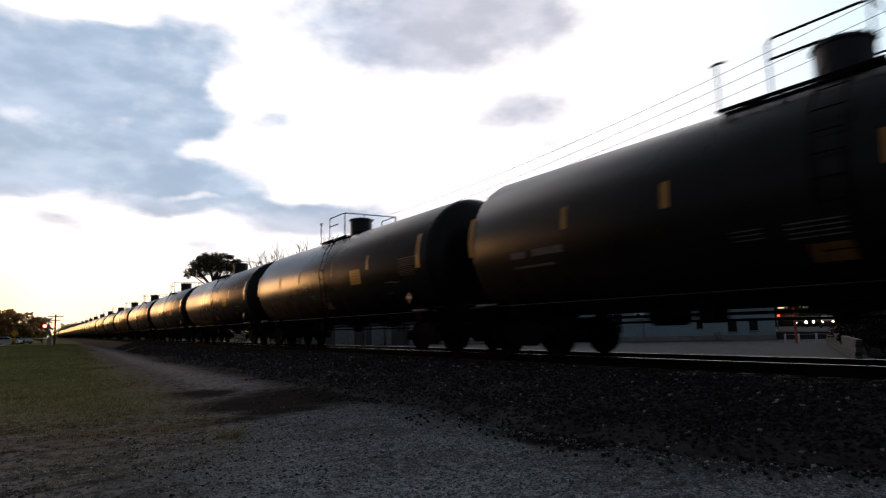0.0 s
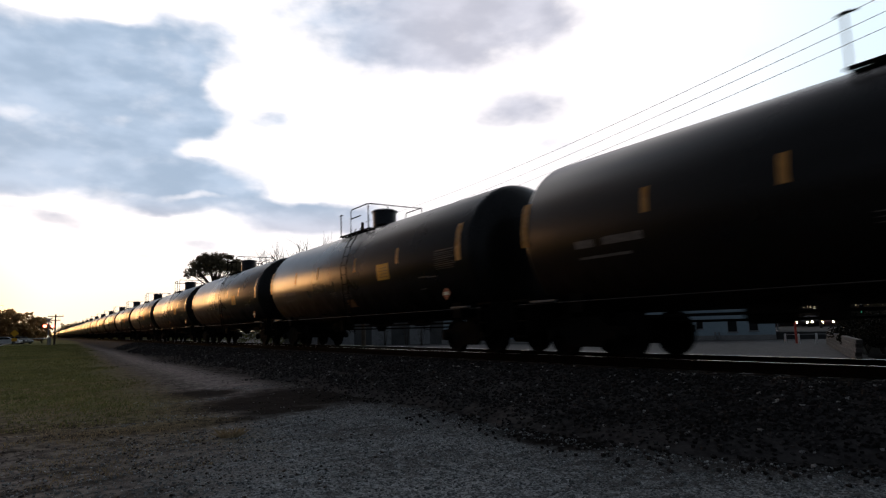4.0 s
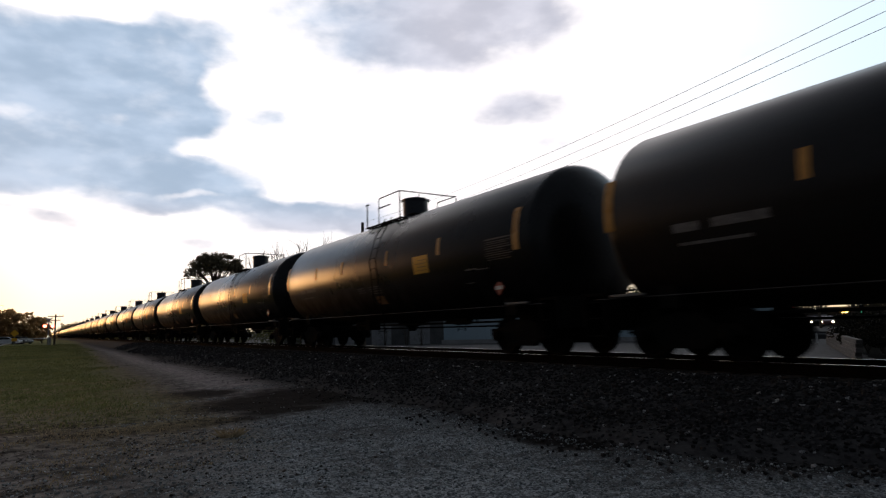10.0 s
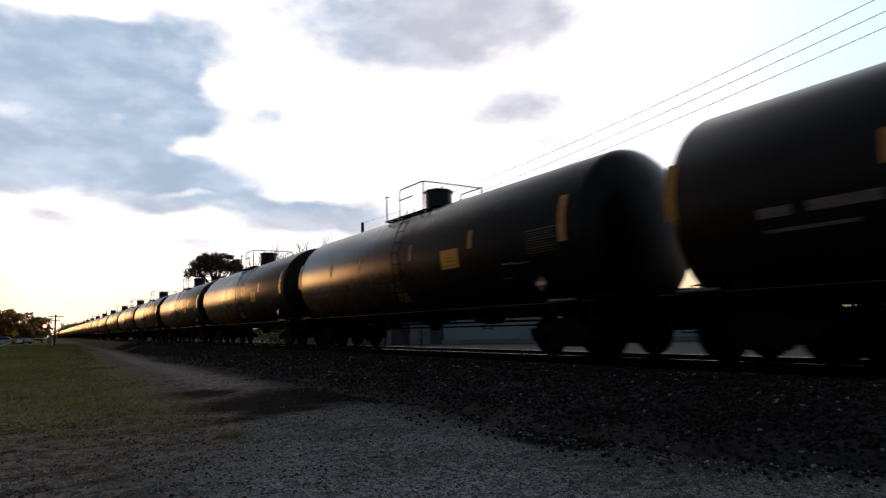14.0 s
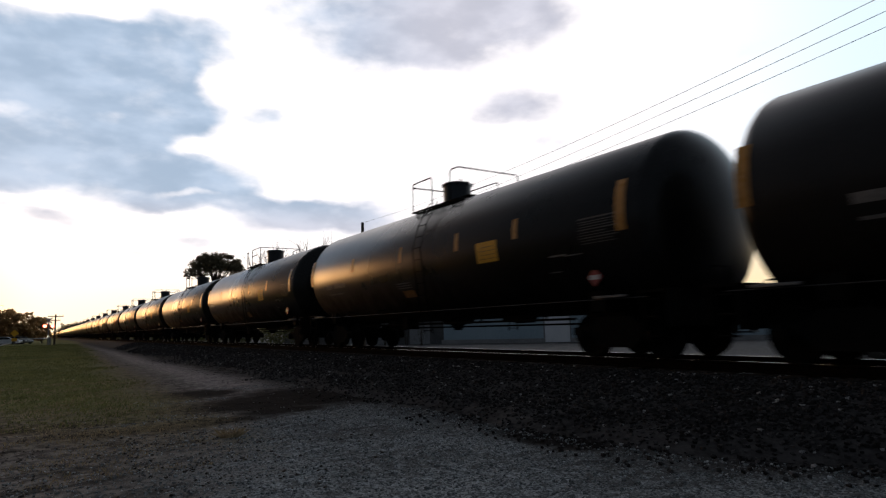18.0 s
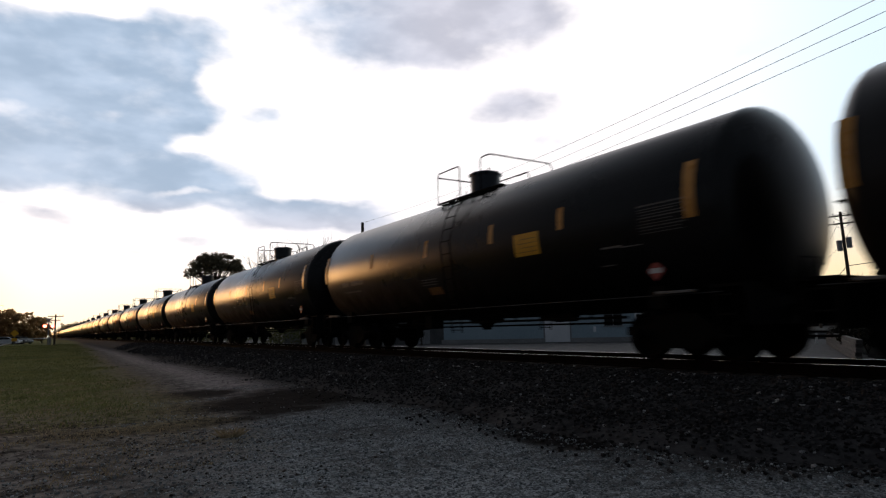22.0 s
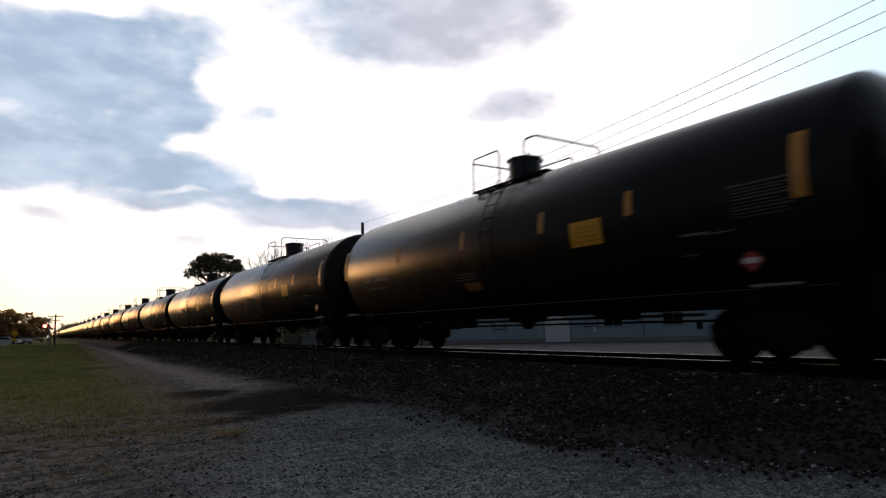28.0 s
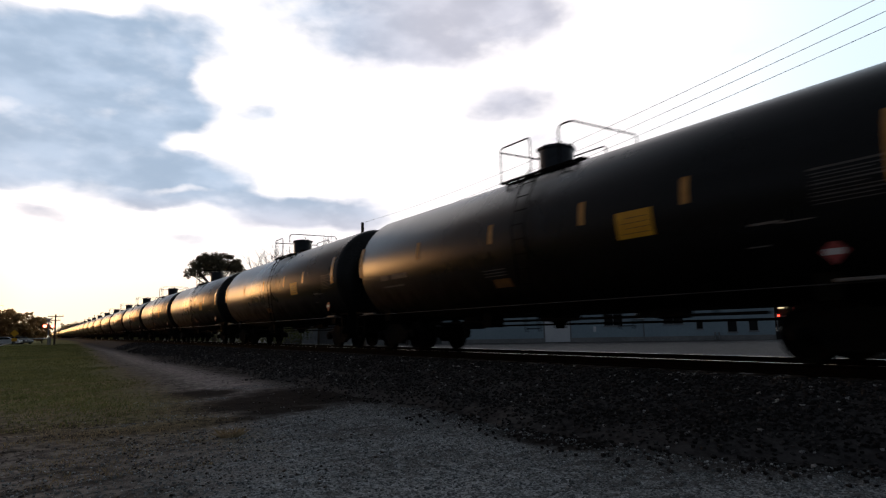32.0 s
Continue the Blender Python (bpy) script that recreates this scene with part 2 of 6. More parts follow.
# ---- sky: drifting cloud deck ----
def build_clouds():
    bm = bmesh.new()
    bmesh.ops.create_uvsphere(bm, u_segments=48, v_segments=24, radius=3000)
    bmesh.ops.delete(bm, geom=[v for v in bm.verts if v.co.z < -700], context="VERTS")
    m = bpy.data.materials.new("dusk_cloud_deck")
    m.use_nodes = True
    n = Nodes(m.node_tree)
    co = n.vec("NORMALIZE", n.add("ShaderNodeTexCoord").outputs["Object"])
    sep = n.add("ShaderNodeSeparateXYZ")
    n.put(sep.inputs[0], co)
    az = n.math("MULTIPLY", n.math("ARCTAN2", sep.outputs[0], sep.outputs[1]), 57.2958)
    el = n.math("MULTIPLY", n.math("ARCSINE", sep.outputs[2]), 57.2958)
    comb = n.add("ShaderNodeCombineXYZ")
    n.put(comb.inputs[0], az)
    n.put(comb.inputs[1], el)
    plain = comb.outputs[0]
    stretched = n.vec("MULTIPLY", plain, (0.7, 1.25, 1))
    warp = n.vec("SUBTRACT", n.noise(stretched, 0.22, 4.0, 0.5, "Color"), (0.5, 0.5, 0.5))
    p = n.vec("ADD", plain, n.vec("MULTIPLY", warp, (4.5, 2.6, 0)))

    def blob(cx, cy, rx, ry, amount=1.0):
        d = n.vec("LENGTH", n.vec("MULTIPLY", n.vec("SUBTRACT", p, (cx, cy, 0)), (1 / rx, 1 / ry, 0)))
        return n.ramp(d, 1.7, 0.2, 0.0, amount)
    total = blob(*CLOUDS[0])
    for b in CLOUDS[1:]:
        total = n.math("ADD", total, blob(*b))
    for b in GAPS:
        total = n.math("SUBTRACT", total, blob(*b))
    # the rest of the sky carries the same broken deck
    away = n.ramp(n.math("ABSOLUTE", n.math("SUBTRACT", az, 34.0)), 52.0, 80.0)
    high = n.ramp(el, 33.0, 48.0)
    rest = n.math("MAXIMUM", away, high)
    other = n.ramp(n.noise(stretched, 0.05, 5.0, 0.6), 0.35, 0.62, 0.25, 1.0)
    total = n.math("MAXIMUM", n.math("MINIMUM", total, 1.0), n.math("MULTIPLY", rest, other))
    puff = n.noise(n.vec("MULTIPLY", plain, (0.8, 1.5, 1)), 0.22, 5.0, 0.5)
    fine = n.noise(n.vec("MULTIPLY", plain, (0.7, 1.4, 1)), 0.75, 4.0, 0.5)
    rough = n.math("MULTIPLY_ADD", n.math("SUBTRACT", puff, 0.5), 0.85, n.math("MULTIPLY", n.math("SUBTRACT", fine, 0.5), 0.40))
    dens = n.ramp(n.math("ADD", total, n.math("MULTIPLY", rough, n.ramp(total, 0.0, 0.35, 0.15, 1.0))), 0.0, 1.05)
    # thick and thin parts inside a cloud
    body = n.noise(n.vec("MULTIPLY", n.vec("ADD", plain, (31, 7, 0)), (0.7, 1.7, 1)), 0.20, 3.0, 0.45)
    thick = n.ramp(n.math("ADD", body, n.math("MULTIPLY", n.math("SUBTRACT", fine, 0.5), 0.22)), 0.32, 0.66)
    # bright thin veil on the sunset side, dark to the east and overhead
    near = n.math("MULTIPLY", n.math("MULTIPLY", n.ramp(az, -36.0, -13.0), n.ramp(az, 125.0, 82.0)), n.ramp(el, 72.0, 27.0))
    low = n.math("MAXIMUM", n.ramp(el, 8.5, 0.0), n.math("MULTIPLY", n.ramp(az, 45.0, 56.0), n.ramp(el, 13.0, 2.0)))
    side = n.ramp(az, 40.0, -4.0)
    veil = n.mix(n.ramp(az, 48.0, 74.0), VEIL, PALE)
    bright = n.mix(low, veil, n.mix(side, HORIZON, GOLD))
    # further round to the left a dull deck with a glowing slit over the horizon
    slit = n.math("MULTIPLY", n.math("MULTIPLY", n.ramp(el, 11.0, 6.5), n.ramp(el, 0.5, 5.0)), n.ramp(az, -32.0, -13.0))
    bright = n.mix(n.ramp(az, -4.5, -12.0), bright, n.mix(slit, DECK, EMBER))
    lit = n.mix(near, DIM, bright)
    west = n.math("MAXIMUM", n.ramp(az, 16.0, 36.0), n.ramp(el, 12.5, 8.0))
    shade = n.mix(thick, n.mix(west, BLUE_THIN, MAUVE_THIN), n.mix(west, BLUE, MAUVE))
    warmed = n.mix(n.math("MULTIPLY", low, side), shade, (0.85, 0.70, 0.60))
    shade = n.mix(near, DARK, warmed)
    em = n.add("ShaderNodeEmission")
    n.put(em.inputs[0], n.mix(dens, lit, shade))
    tr = n.add("ShaderNodeBsdfTransparent")
    mx = n.add("ShaderNodeMixShader")
    sd = n.vec("LENGTH", n.vec("SUBTRACT", plain, (SUN_AZ, SUN_EL, 0)))
    n.put(mx.inputs[0], n.ramp(sd, 3.0, 10.0, 0.45, 0.96))
    n.put(mx.inputs[1], tr.outputs[0])
    n.put(mx.inputs[2], em.outputs[0])
    n.put(m.node_tree.nodes["Material Output"].inputs["Surface"], mx.outputs[0])
    ob = part("cloud_deck", bm, m, None)
    return tagged(ob, "broken blue-grey clouds drifting before a bright sunset sky", "clouds", kind="structure")


VEIL, PALE, DIM, DARK = (1.14, 1.08, 1.09), (0.74, 0.89, 1.02), (0.114, 0.133, 0.168), (0.06, 0.07, 0.085)
GOLD, HORIZON, EMBER, DECK = (1.35, 1.12, 0.80), (1.02, 0.80, 0.50), (1.45, 0.54, 0.17), (0.17, 0.12, 0.10)
BLUE, MAUVE, BLUE_THIN, MAUVE_THIN = (0.35, 0.455, 0.60), (0.53, 0.535, 0.62), (0.48, 0.59, 0.75), (0.66, 0.66, 0.75)
# azimuth, elevation, half-widths in degrees, weight
CLOUDS = (
    (-1.5, 22.6, 8.0, 2.6, 0.95), (5.5, 23.0, 4.0, 2.2, 0.6), (9.5, 24.0, 4.8, 2.8, 0.9), (7.0, 20.3, 5.4, 2.8, 0.9), (11.3, 18.6, 3.0, 1.7, 0.8), (-1.5, 19.4, 7.0, 2.6, 1.0), (1.5, 16.4, 3.0, 1.6, 0.6), (7.5, 17.2, 4.0, 1.6, 0.75), (-1.2, 14.0, 8.0, 3.3, 1.05), (6.0, 14.6, 5.2, 2.8, 0.95), (11.2, 13.3, 4.6, 1.7, 1.0), (14.8, 11.9, 2.6, 0.9, 0.6), (-8, 17, 5, 8, 0.8),
    (6.5, 10.8, 4.6, 0.6, 0.65), (15.2, 11.1, 6.5, 0.7, 0.75), (19.5, 9.8, 5.2, 1.5, 1.1), (24.8, 10.1, 5.4, 1.3, 1.05), (0.4, 9.2, 2.4, 0.7, 0.6), (-1.8, 10.4, 2.6, 0.5, 0.55), (11.9, 7.9, 2.2, 0.55, 0.65), (6.3, 6.5, 1.9, 0.3, 0.4),
    (30.5, 28.2, 9.5, 3.3, 0.95), (37.5, 27.2, 7.5, 3.0, 0.9), (43.0, 27.4, 5.0, 2.2, 0.6), (26.8, 24.6, 4.4, 1.7, 0.7), (33.5, 24.3, 4.5, 1.4, 0.55), (40.6, 19.9, 3.4, 1.5, 0.78), (45.6, 19.4, 2.8, 1.1, 0.4), (44.8, 16.2, 3.2, 1.3, 0.45), (17.3, 18.8, 1.7, 0.9, 0.55), (18, 26.5, 5, 2.6, 0.22), (60, 22, 5, 1.3, 0.2),
)
GAPS = ((-2.4, 17.0, 2.6, 0.8, 0.75), (4.4, 17.6, 1.9, 0.75, 1.05), (11.4, 11.9, 2.0, 0.35, 0.4), (-0.4, 26.0, 3.0, 1.0, 0.9), (4.3, 25.9, 2.4, 1.1, 0.95), (11.0, 27.6, 3.5, 1.0, 0.8), (13.2, 21.4, 2.0, 1.3, 0.6), (0.5, 10.7, 5.0, 0.6, 0.9), (12.5, 15.9, 3.0, 0.6, 0.6), (8.6, 16.9, 2.0, 0.5, 0.4))
clouds = build_clouds()


# ---- ground ----
def bed_edge(y):
    """Foot of the ballast on the near side."""
    return 6.35 + 0.52 * max(0.0, 5.0 - y) * (y > -8) + 0.45 * noise.noise((0, y * 0.16, 3.1)) + 0.25 * noise.noise((0, y * 0.5, 7.7))


def ground_z(x, y):
    if x < 8.0:
        z = 0.03 * noise.noise((x * 0.5, y * 0.5, 0)) + 0.05 * noise.noise((x * 0.12, y * 0.12, 5))
        if y < 30:
            z += 0.022 * noise.noise((x * 1.7, y * 1.7, 8)) + 0.014 * noise.noise((x * 4.5, y * 4.5, 2))
        z += 0.30 * min(1.0, max(0.0, (y - 40) / 80.0))
        return z
    return FAR_Z + 0.02 * noise.noise((x * 0.3, y * 0.3, 0))


def build_ground():
    xs = [-4000, -1500, -600, -250, -120, -60, -40, -28, -20, -15, -12, -10] + [-8 + 0.16 * i for i in range(120)] + [11.5, 12.5, 14, 16, 20, 26, 34, 45, 60, 90, 140, 250, 600, 1500, 4000]
    ys = [-4000, -1500, -500, -200, -90, -50, -30, -18, -10, -5] + [-2 + 0.16 * i for i in range(175)] + [27, 28.5, 30, 33, 36, 40, 45, 50, 56, 64, 75, 90, 110, 140, 180, 240, 320, 450, 700, 1200, 2200, 4000]
    verts = [(x, y, ground_z(x, y)) for y in ys for x in xs]
    w = len(xs)
    faces = [(j * w + i, j * w + i + 1, (j + 1) * w + i + 1, (j + 1) * w + i) for j in range(len(ys) - 1) for i in range(w - 1)]
    m = bpy.data.materials.new("gravel_dirt_and_turf")
    m.use_nodes = True
    n = Nodes(m.node_tree)
    p = m.node_tree.nodes["Principled BSDF"]
    co = n.add("ShaderNodeTexCoord").outputs["Object"]
    sep = n.add("ShaderNodeSeparateXYZ")
    n.put(sep.inputs[0], co)
    x, y = sep.outputs[0], sep.outputs[1]
    wob = n.math("SUBTRACT", n.noise(co, 0.35, 5.0, 0.6), 0.5)
    wob2 = n.math("SUBTRACT", n.noise(co, 1.6, 5.0, 0.65), 0.5)
    grit = n.noise(co, 38.0, 4.0, 0.7)
    mid = n.noise(co, 5.0, 5.0, 0.65)
    vor = n.add("ShaderNodeTexVoronoi")
    n.put(vor.inputs["Vector"], co)
    vor.inputs["Scale"].default_value = 42.0
    speck = n.add("ShaderNodeSeparateColor")
    n.put(speck.inputs[0], vor.outputs["Color"])
    gravel = n.mix(n.ramp(speck.outputs[0], 0.05, 0.95), (0.070, 0.077, 0.080), (0.35, 0.375, 0.38))
    gravel = n.mix(n.ramp(n.math("ADD", mid, wob), 0.4, 0.75, 0.0, 0.8), gravel, (0.055, 0.052, 0.048))
    dirt = n.mix(n.ramp(mid, 0.36, 0.64), (0.065, 0.056, 0.050), (0.245, 0.217, 0.193))
    dirt = n.mix(n.ramp(grit, 0.45, 0.7, 0.0, 0.35), dirt, (0.20, 0.19, 0.175))
    streak = n.noise(n.vec("MULTIPLY", co, (0.55, 1.7, 1)), 1.15, 6.0, 0.68)
    dirt = n.mix(n.ramp(streak, 0.50, 0.62, 0.0, 0.8), dirt, (0.032, 0.027, 0.023))
    gravel = n.mix(n.ramp(n.noise(n.vec("MULTIPLY", co, (0.6, 1.5, 1)), 0.8, 6.0, 0.7), 0.54, 0.64, 0.0, 0.75), gravel, (0.040, 0.037, 0.034))
    lane = n.mix(n.ramp(mid, 0.3, 0.7), (0.13, 0.112, 0.108), (0.38, 0.335, 0.32))
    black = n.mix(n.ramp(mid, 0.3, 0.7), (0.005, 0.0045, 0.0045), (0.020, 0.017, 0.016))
    turf = n.mix(n.ramp(n.math("MULTIPLY_ADD", wob, 0.5, mid), 0.3, 0.7), (0.085, 0.095, 0.036), (0.18, 0.175, 0.07))
    straw = n.mix(n.ramp(mid, 0.3, 0.7), (0.10, 0.082, 0.05), (0.22, 0.18, 0.11))
    # dirt takes over away from the gravel apron before the ballast
    apron = n.math("ADD", n.math("SUBTRACT", x, n.math("MULTIPLY", y, 0.42)), n.math("MULTIPLY_ADD", wob, 4.5, n.math("MULTIPLY", wob2, 2.2)))
    col = n.mix(n.ramp(apron, -2.6, -0.4), dirt, gravel)
    # pale lane at the foot of the ballast further along
    d = n.math("ABSOLUTE", n.math("SUBTRACT", x, n.math("MULTIPLY_ADD", wob, 1.6, n.math("MULTIPLY_ADD", y, 0.022, 4.7))))
    band = n.math("MULTIPLY", n.ramp(d, 1.6, 0.5), n.ramp(y, 14.0, 19.0))
    col = n.mix(band, col, lane)
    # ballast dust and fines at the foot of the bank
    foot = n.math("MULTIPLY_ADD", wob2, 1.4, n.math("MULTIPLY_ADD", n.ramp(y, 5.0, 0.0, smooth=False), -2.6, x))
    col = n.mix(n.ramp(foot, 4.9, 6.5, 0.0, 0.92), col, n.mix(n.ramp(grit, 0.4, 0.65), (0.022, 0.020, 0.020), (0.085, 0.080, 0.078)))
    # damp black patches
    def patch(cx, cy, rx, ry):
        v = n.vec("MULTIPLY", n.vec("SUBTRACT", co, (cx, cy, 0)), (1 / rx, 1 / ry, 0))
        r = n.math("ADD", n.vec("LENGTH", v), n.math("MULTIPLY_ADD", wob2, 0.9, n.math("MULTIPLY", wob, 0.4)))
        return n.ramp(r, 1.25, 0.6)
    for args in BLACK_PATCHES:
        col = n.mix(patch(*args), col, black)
    # turf with a straw fringe
    edge = n.math("SUBTRACT", n.math("MULTIPLY_ADD", y, 0.030, n.math("MULTIPLY_ADD", wob, 2.2, 1.75)), x)
    start = n.math("ADD", y, n.math("MULTIPLY_ADD", wob, 5.0, n.math("MULTIPLY", x, 1.1)))
    tuft = n.math("MULTIPLY", n.ramp(edge, -0.9, 1.2), n.ramp(start, 12.0, 20.0))
    fringe = n.math("MULTIPLY", n.ramp(edge, -1.3, -0.1), n.ramp(start, 9.5, 14.5))
    col = n.mix(n.math("MULTIPLY", fringe, n.ramp(mid, 0.35, 0.6, 0.25, 0.9)), col, straw)
    col = n.mix(tuft, col, turf)
    # beyond the track: pale yard
    yard = n.mix(n.ramp(mid, 0.3, 0.7), (0.10, 0.098, 0.097), (0.165, 0.16, 0.157))
    col = n.mix(n.ramp(x, 11.0, 12.0), col, yard)
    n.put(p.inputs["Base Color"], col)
    p.inputs["Roughness"].default_value = 0.95
    p.inputs["Specular IOR Level"].default_value = 0.02
    b = n.add("ShaderNodeBump")
    b.inputs["Strength"].default_value, b.inputs["Distance"].default_value = 0.8, 0.03
    n.put(b.inputs["Height"], n.math("ADD", n.math("MULTIPLY", speck.outputs[1], 0.5), mid))
    n.put(p.inputs["Normal"], b.outputs[0])
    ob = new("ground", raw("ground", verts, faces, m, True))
    return tagged(ob, "gravel and dirt lot running into late-autumn grass", "ground", kind="structure")


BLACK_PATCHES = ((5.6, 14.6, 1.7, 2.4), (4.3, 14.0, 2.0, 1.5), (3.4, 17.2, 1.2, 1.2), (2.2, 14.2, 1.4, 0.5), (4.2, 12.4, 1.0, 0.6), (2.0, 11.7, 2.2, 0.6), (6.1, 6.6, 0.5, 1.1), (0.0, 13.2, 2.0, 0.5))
ground = build_ground()


# ---- track ----
def bed_z(x, y):
    """Surface of the ballast bank across the track."""
    e, top = bed_edge(y), RAIL_Z - 0.21
    if x < TRACK_X - 1.75:
        f = (x - e) / (TRACK_X - 1.75 - e)
        return -0.02 + (top + 0.02) * min(1, max(0, f)) ** 0.9
    if x > TRACK_X + 1.75:
        return max(FAR_Z - 0.03, top - (x - TRACK_X - 1.75) * 0.5)
    return top


def build_track():
    ys = [-120, -60, -30, -15] + [-8 + 0.5 * i for i in range(120)] + [54, 58, 64, 72, 85, 100, 130, 180, 260, 400, 700, 1400]
    fr = [0, 0.06, 0.14, 0.25, 0.36, 0.48, 0.6, 0.72, 0.84, 0.93, 1.0]
    verts, w = [], 0
    for y in ys:
        e = bed_edge(y)
        xs = [e + f * (TRACK_X - 1.75 - e) for f in fr] + [TRACK_X - 0.9, TRACK_X, TRACK_X + 0.9, TRACK_X + 1.75, TRACK_X + 2.9, TRACK_X + 4.4]
        w = len(xs)
        for x in xs:
            verts.append((x, y, bed_z(x, y) + 0.03 * noise.noise((x * 1.5, y * 1.5, 2))))
    faces = [(j * w + i, j * w + i + 1, (j + 1) * w + i + 1, (j + 1) * w + i) for j in range(len(ys) - 1) for i in range(w - 1)]
    bed = tagged(new("ballast_bank", raw("ballast_bank", verts, faces, M["ballast"], True)), "dark crushed-stone ballast bank carrying the track", "ballast", kind="structure")
    # rails: head, web and foot
    prof = [(-0.07, 0), (0.07, 0), (0.07, 0.014), (0.011, 0.035), (0.011, 0.135), (0.034, 0.15), (0.037, 0.172), (0.028, 0.179), (0.020, 0.1805), (-0.020, 0.1805), (-0.028, 0.179), (-0.037, 0.172), (-0.034, 0.15), (-0.011, 0.135), (-0.011, 0.035), (-0.07, 0.014)]
    for s in (-1, 1):
        for label, z0, names in (("rail", RAIL_Z - 0.18, "steel rail with a rusty web and a polished head"),):
            bm = bmesh.new()
            rows = []
            for y in (-120.0, 0.0, 60.0, 300.0, 1400.0):
                rows.append([bm.verts.new((TRACK_X + s * 0.753 + px, y, z0 + pz)) for px, pz in prof])
            k = len(prof)
            for a, b in zip(rows, rows[1:]):
                for i in range(k):
                    bm.faces.new((a[i], a[(i + 1) % k], b[(i + 1) % k], b[i]))
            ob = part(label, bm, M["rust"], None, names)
            tagged(ob, category="rail", group="rails of the track", kind="structure")
            ob.data.materials.append(M["rail"])
            for f in ob.data.polygons:
                if abs(f.normal.z) > 0.5 and f.center.z > z0 + 0.17 and abs(f.center.x - TRACK_X - s * 0.753) < 0.012:
                    f.material_index = 1
    # sleepers
    me = finish(boxed(TRACK_X - 1.3, TRACK_X + 1.3, -0.115, 0.115, RAIL_Z - 0.36, RAIL_Z - 0.182, bevel=0.012), "sleeper", M["sleeper"])
    for i in range(110):
        ob = new("sleeper", me)
        ob.parent = bed
        ob.location = (random.uniform(-0.04, 0.04), -4 + i * 0.51, random.uniform(-0.012, 0.004))
        ob.rotation_euler = (0, 0, random.uniform(-0.015, 0.015))
    bm = bmesh.new()
    for i in range(260):
        box(bm, TRACK_X - 1.3, TRACK_X + 1.3, 52.2 + i * 0.51 - 0.115, 52.2 + i * 0.51 + 0.115, RAIL_Z - 0.36, RAIL_Z - 0.19)
    tagged(part("far_sleepers", bm, M["sleeper"], bed, "row of dark sleepers", False), kind="stuff")
    return bed


bed = build_track()


# ---- loose stones ----
def stone_shape(rng, flat=0.7):
    """A crushed stone: eight-cornered block with knocked-off corners."""
    v = np.array([(sx, sy, sz) for sx in (-1, 1) for sy in (-1, 1) for sz in (-1, 1)], float)
    v *= rng.uniform(0.45, 1.0, v.shape)
    v[:, 2] *= flat
    return v


STONE_F = [(0, 1, 3, 2), (4, 6, 7, 5), (0, 4, 5, 1), (2, 3, 7, 6), (0, 2, 6, 4), (1, 5, 7, 3)]


def scatter(name, spots, material, seed, label, parent=None):
    """Many stones joined into one mesh; spots: x, y, z, size."""
    rng = np.random.default_rng(seed)
    shapes = [stone_shape(rng) for _ in range(24)]
    verts, faces = [], []
    for i, (x, y, z, s) in enumerate(spots):
        a = rng.uniform(0, 6.28)
        c, sn = math.cos(a), math.sin(a)
        tilt = rng.uniform(-0.5, 0.5)
        o = len(verts)
        for vx, vy, vz in shapes[i % 24]:
            vz2 = vz * math.cos(tilt) + vx * math.sin(tilt)
            vx2 = vx * math.cos(tilt) - vz * math.sin(tilt)
            verts.append((x + s * (vx2 * c - vy * sn), y + s * (vx2 * sn + vy * c), z + s * vz2))
        faces += [tuple(o + k for k in f) for f in STONE_F]
    ob = new(name, raw(name, verts, faces, material))
    ob.parent = parent
    return tagged(ob, label, kind="stuff")


def island_mat(name, dark, light, pale=0.02):
    """Stones that differ from one another."""
    m = bpy.data.materials.new(name)
    m.use_nodes = True
    n = Nodes(m.node_tree)
    p = m.node_tree.nodes["Principled BSDF"]
    r = n.add("ShaderNodeNewGeometry").outputs["Random Per Island"]
    co = n.add("ShaderNodeTexCoord").outputs["Object"]
    c = n.mix(n.math("POWER", r, 2.2), dark, light)
    c = n.mix(n.ramp(r, 1 - pale, 1 - pale + 0.005), c, (0.42, 0.41, 0.40))
    c = n.mix(n.ramp(n.noise(co, 60.0, 3.0), 0.4, 0.7, 0.0, 0.35), c, dark)
    n.put(p.inputs["Base Color"], c)
    p.inputs["Roughness"].default_value = 0.85
    p.inputs["Specular IOR Level"].default_value = 0.06
    return m


M["ballast_chips"] = island_mat("ballast_chips", (0.018, 0.017, 0.017), (0.108, 0.100, 0.098), 0.022)
M["clods"] = island_mat("dirt_clods", (0.045, 0.039, 0.034), (0.15, 0.132, 0.118), 0.015)
M["gravel_chips"] = island_mat("gravel_chips", (0.12, 0.135, 0.14), (0.54, 0.565, 0.57), 0.05)


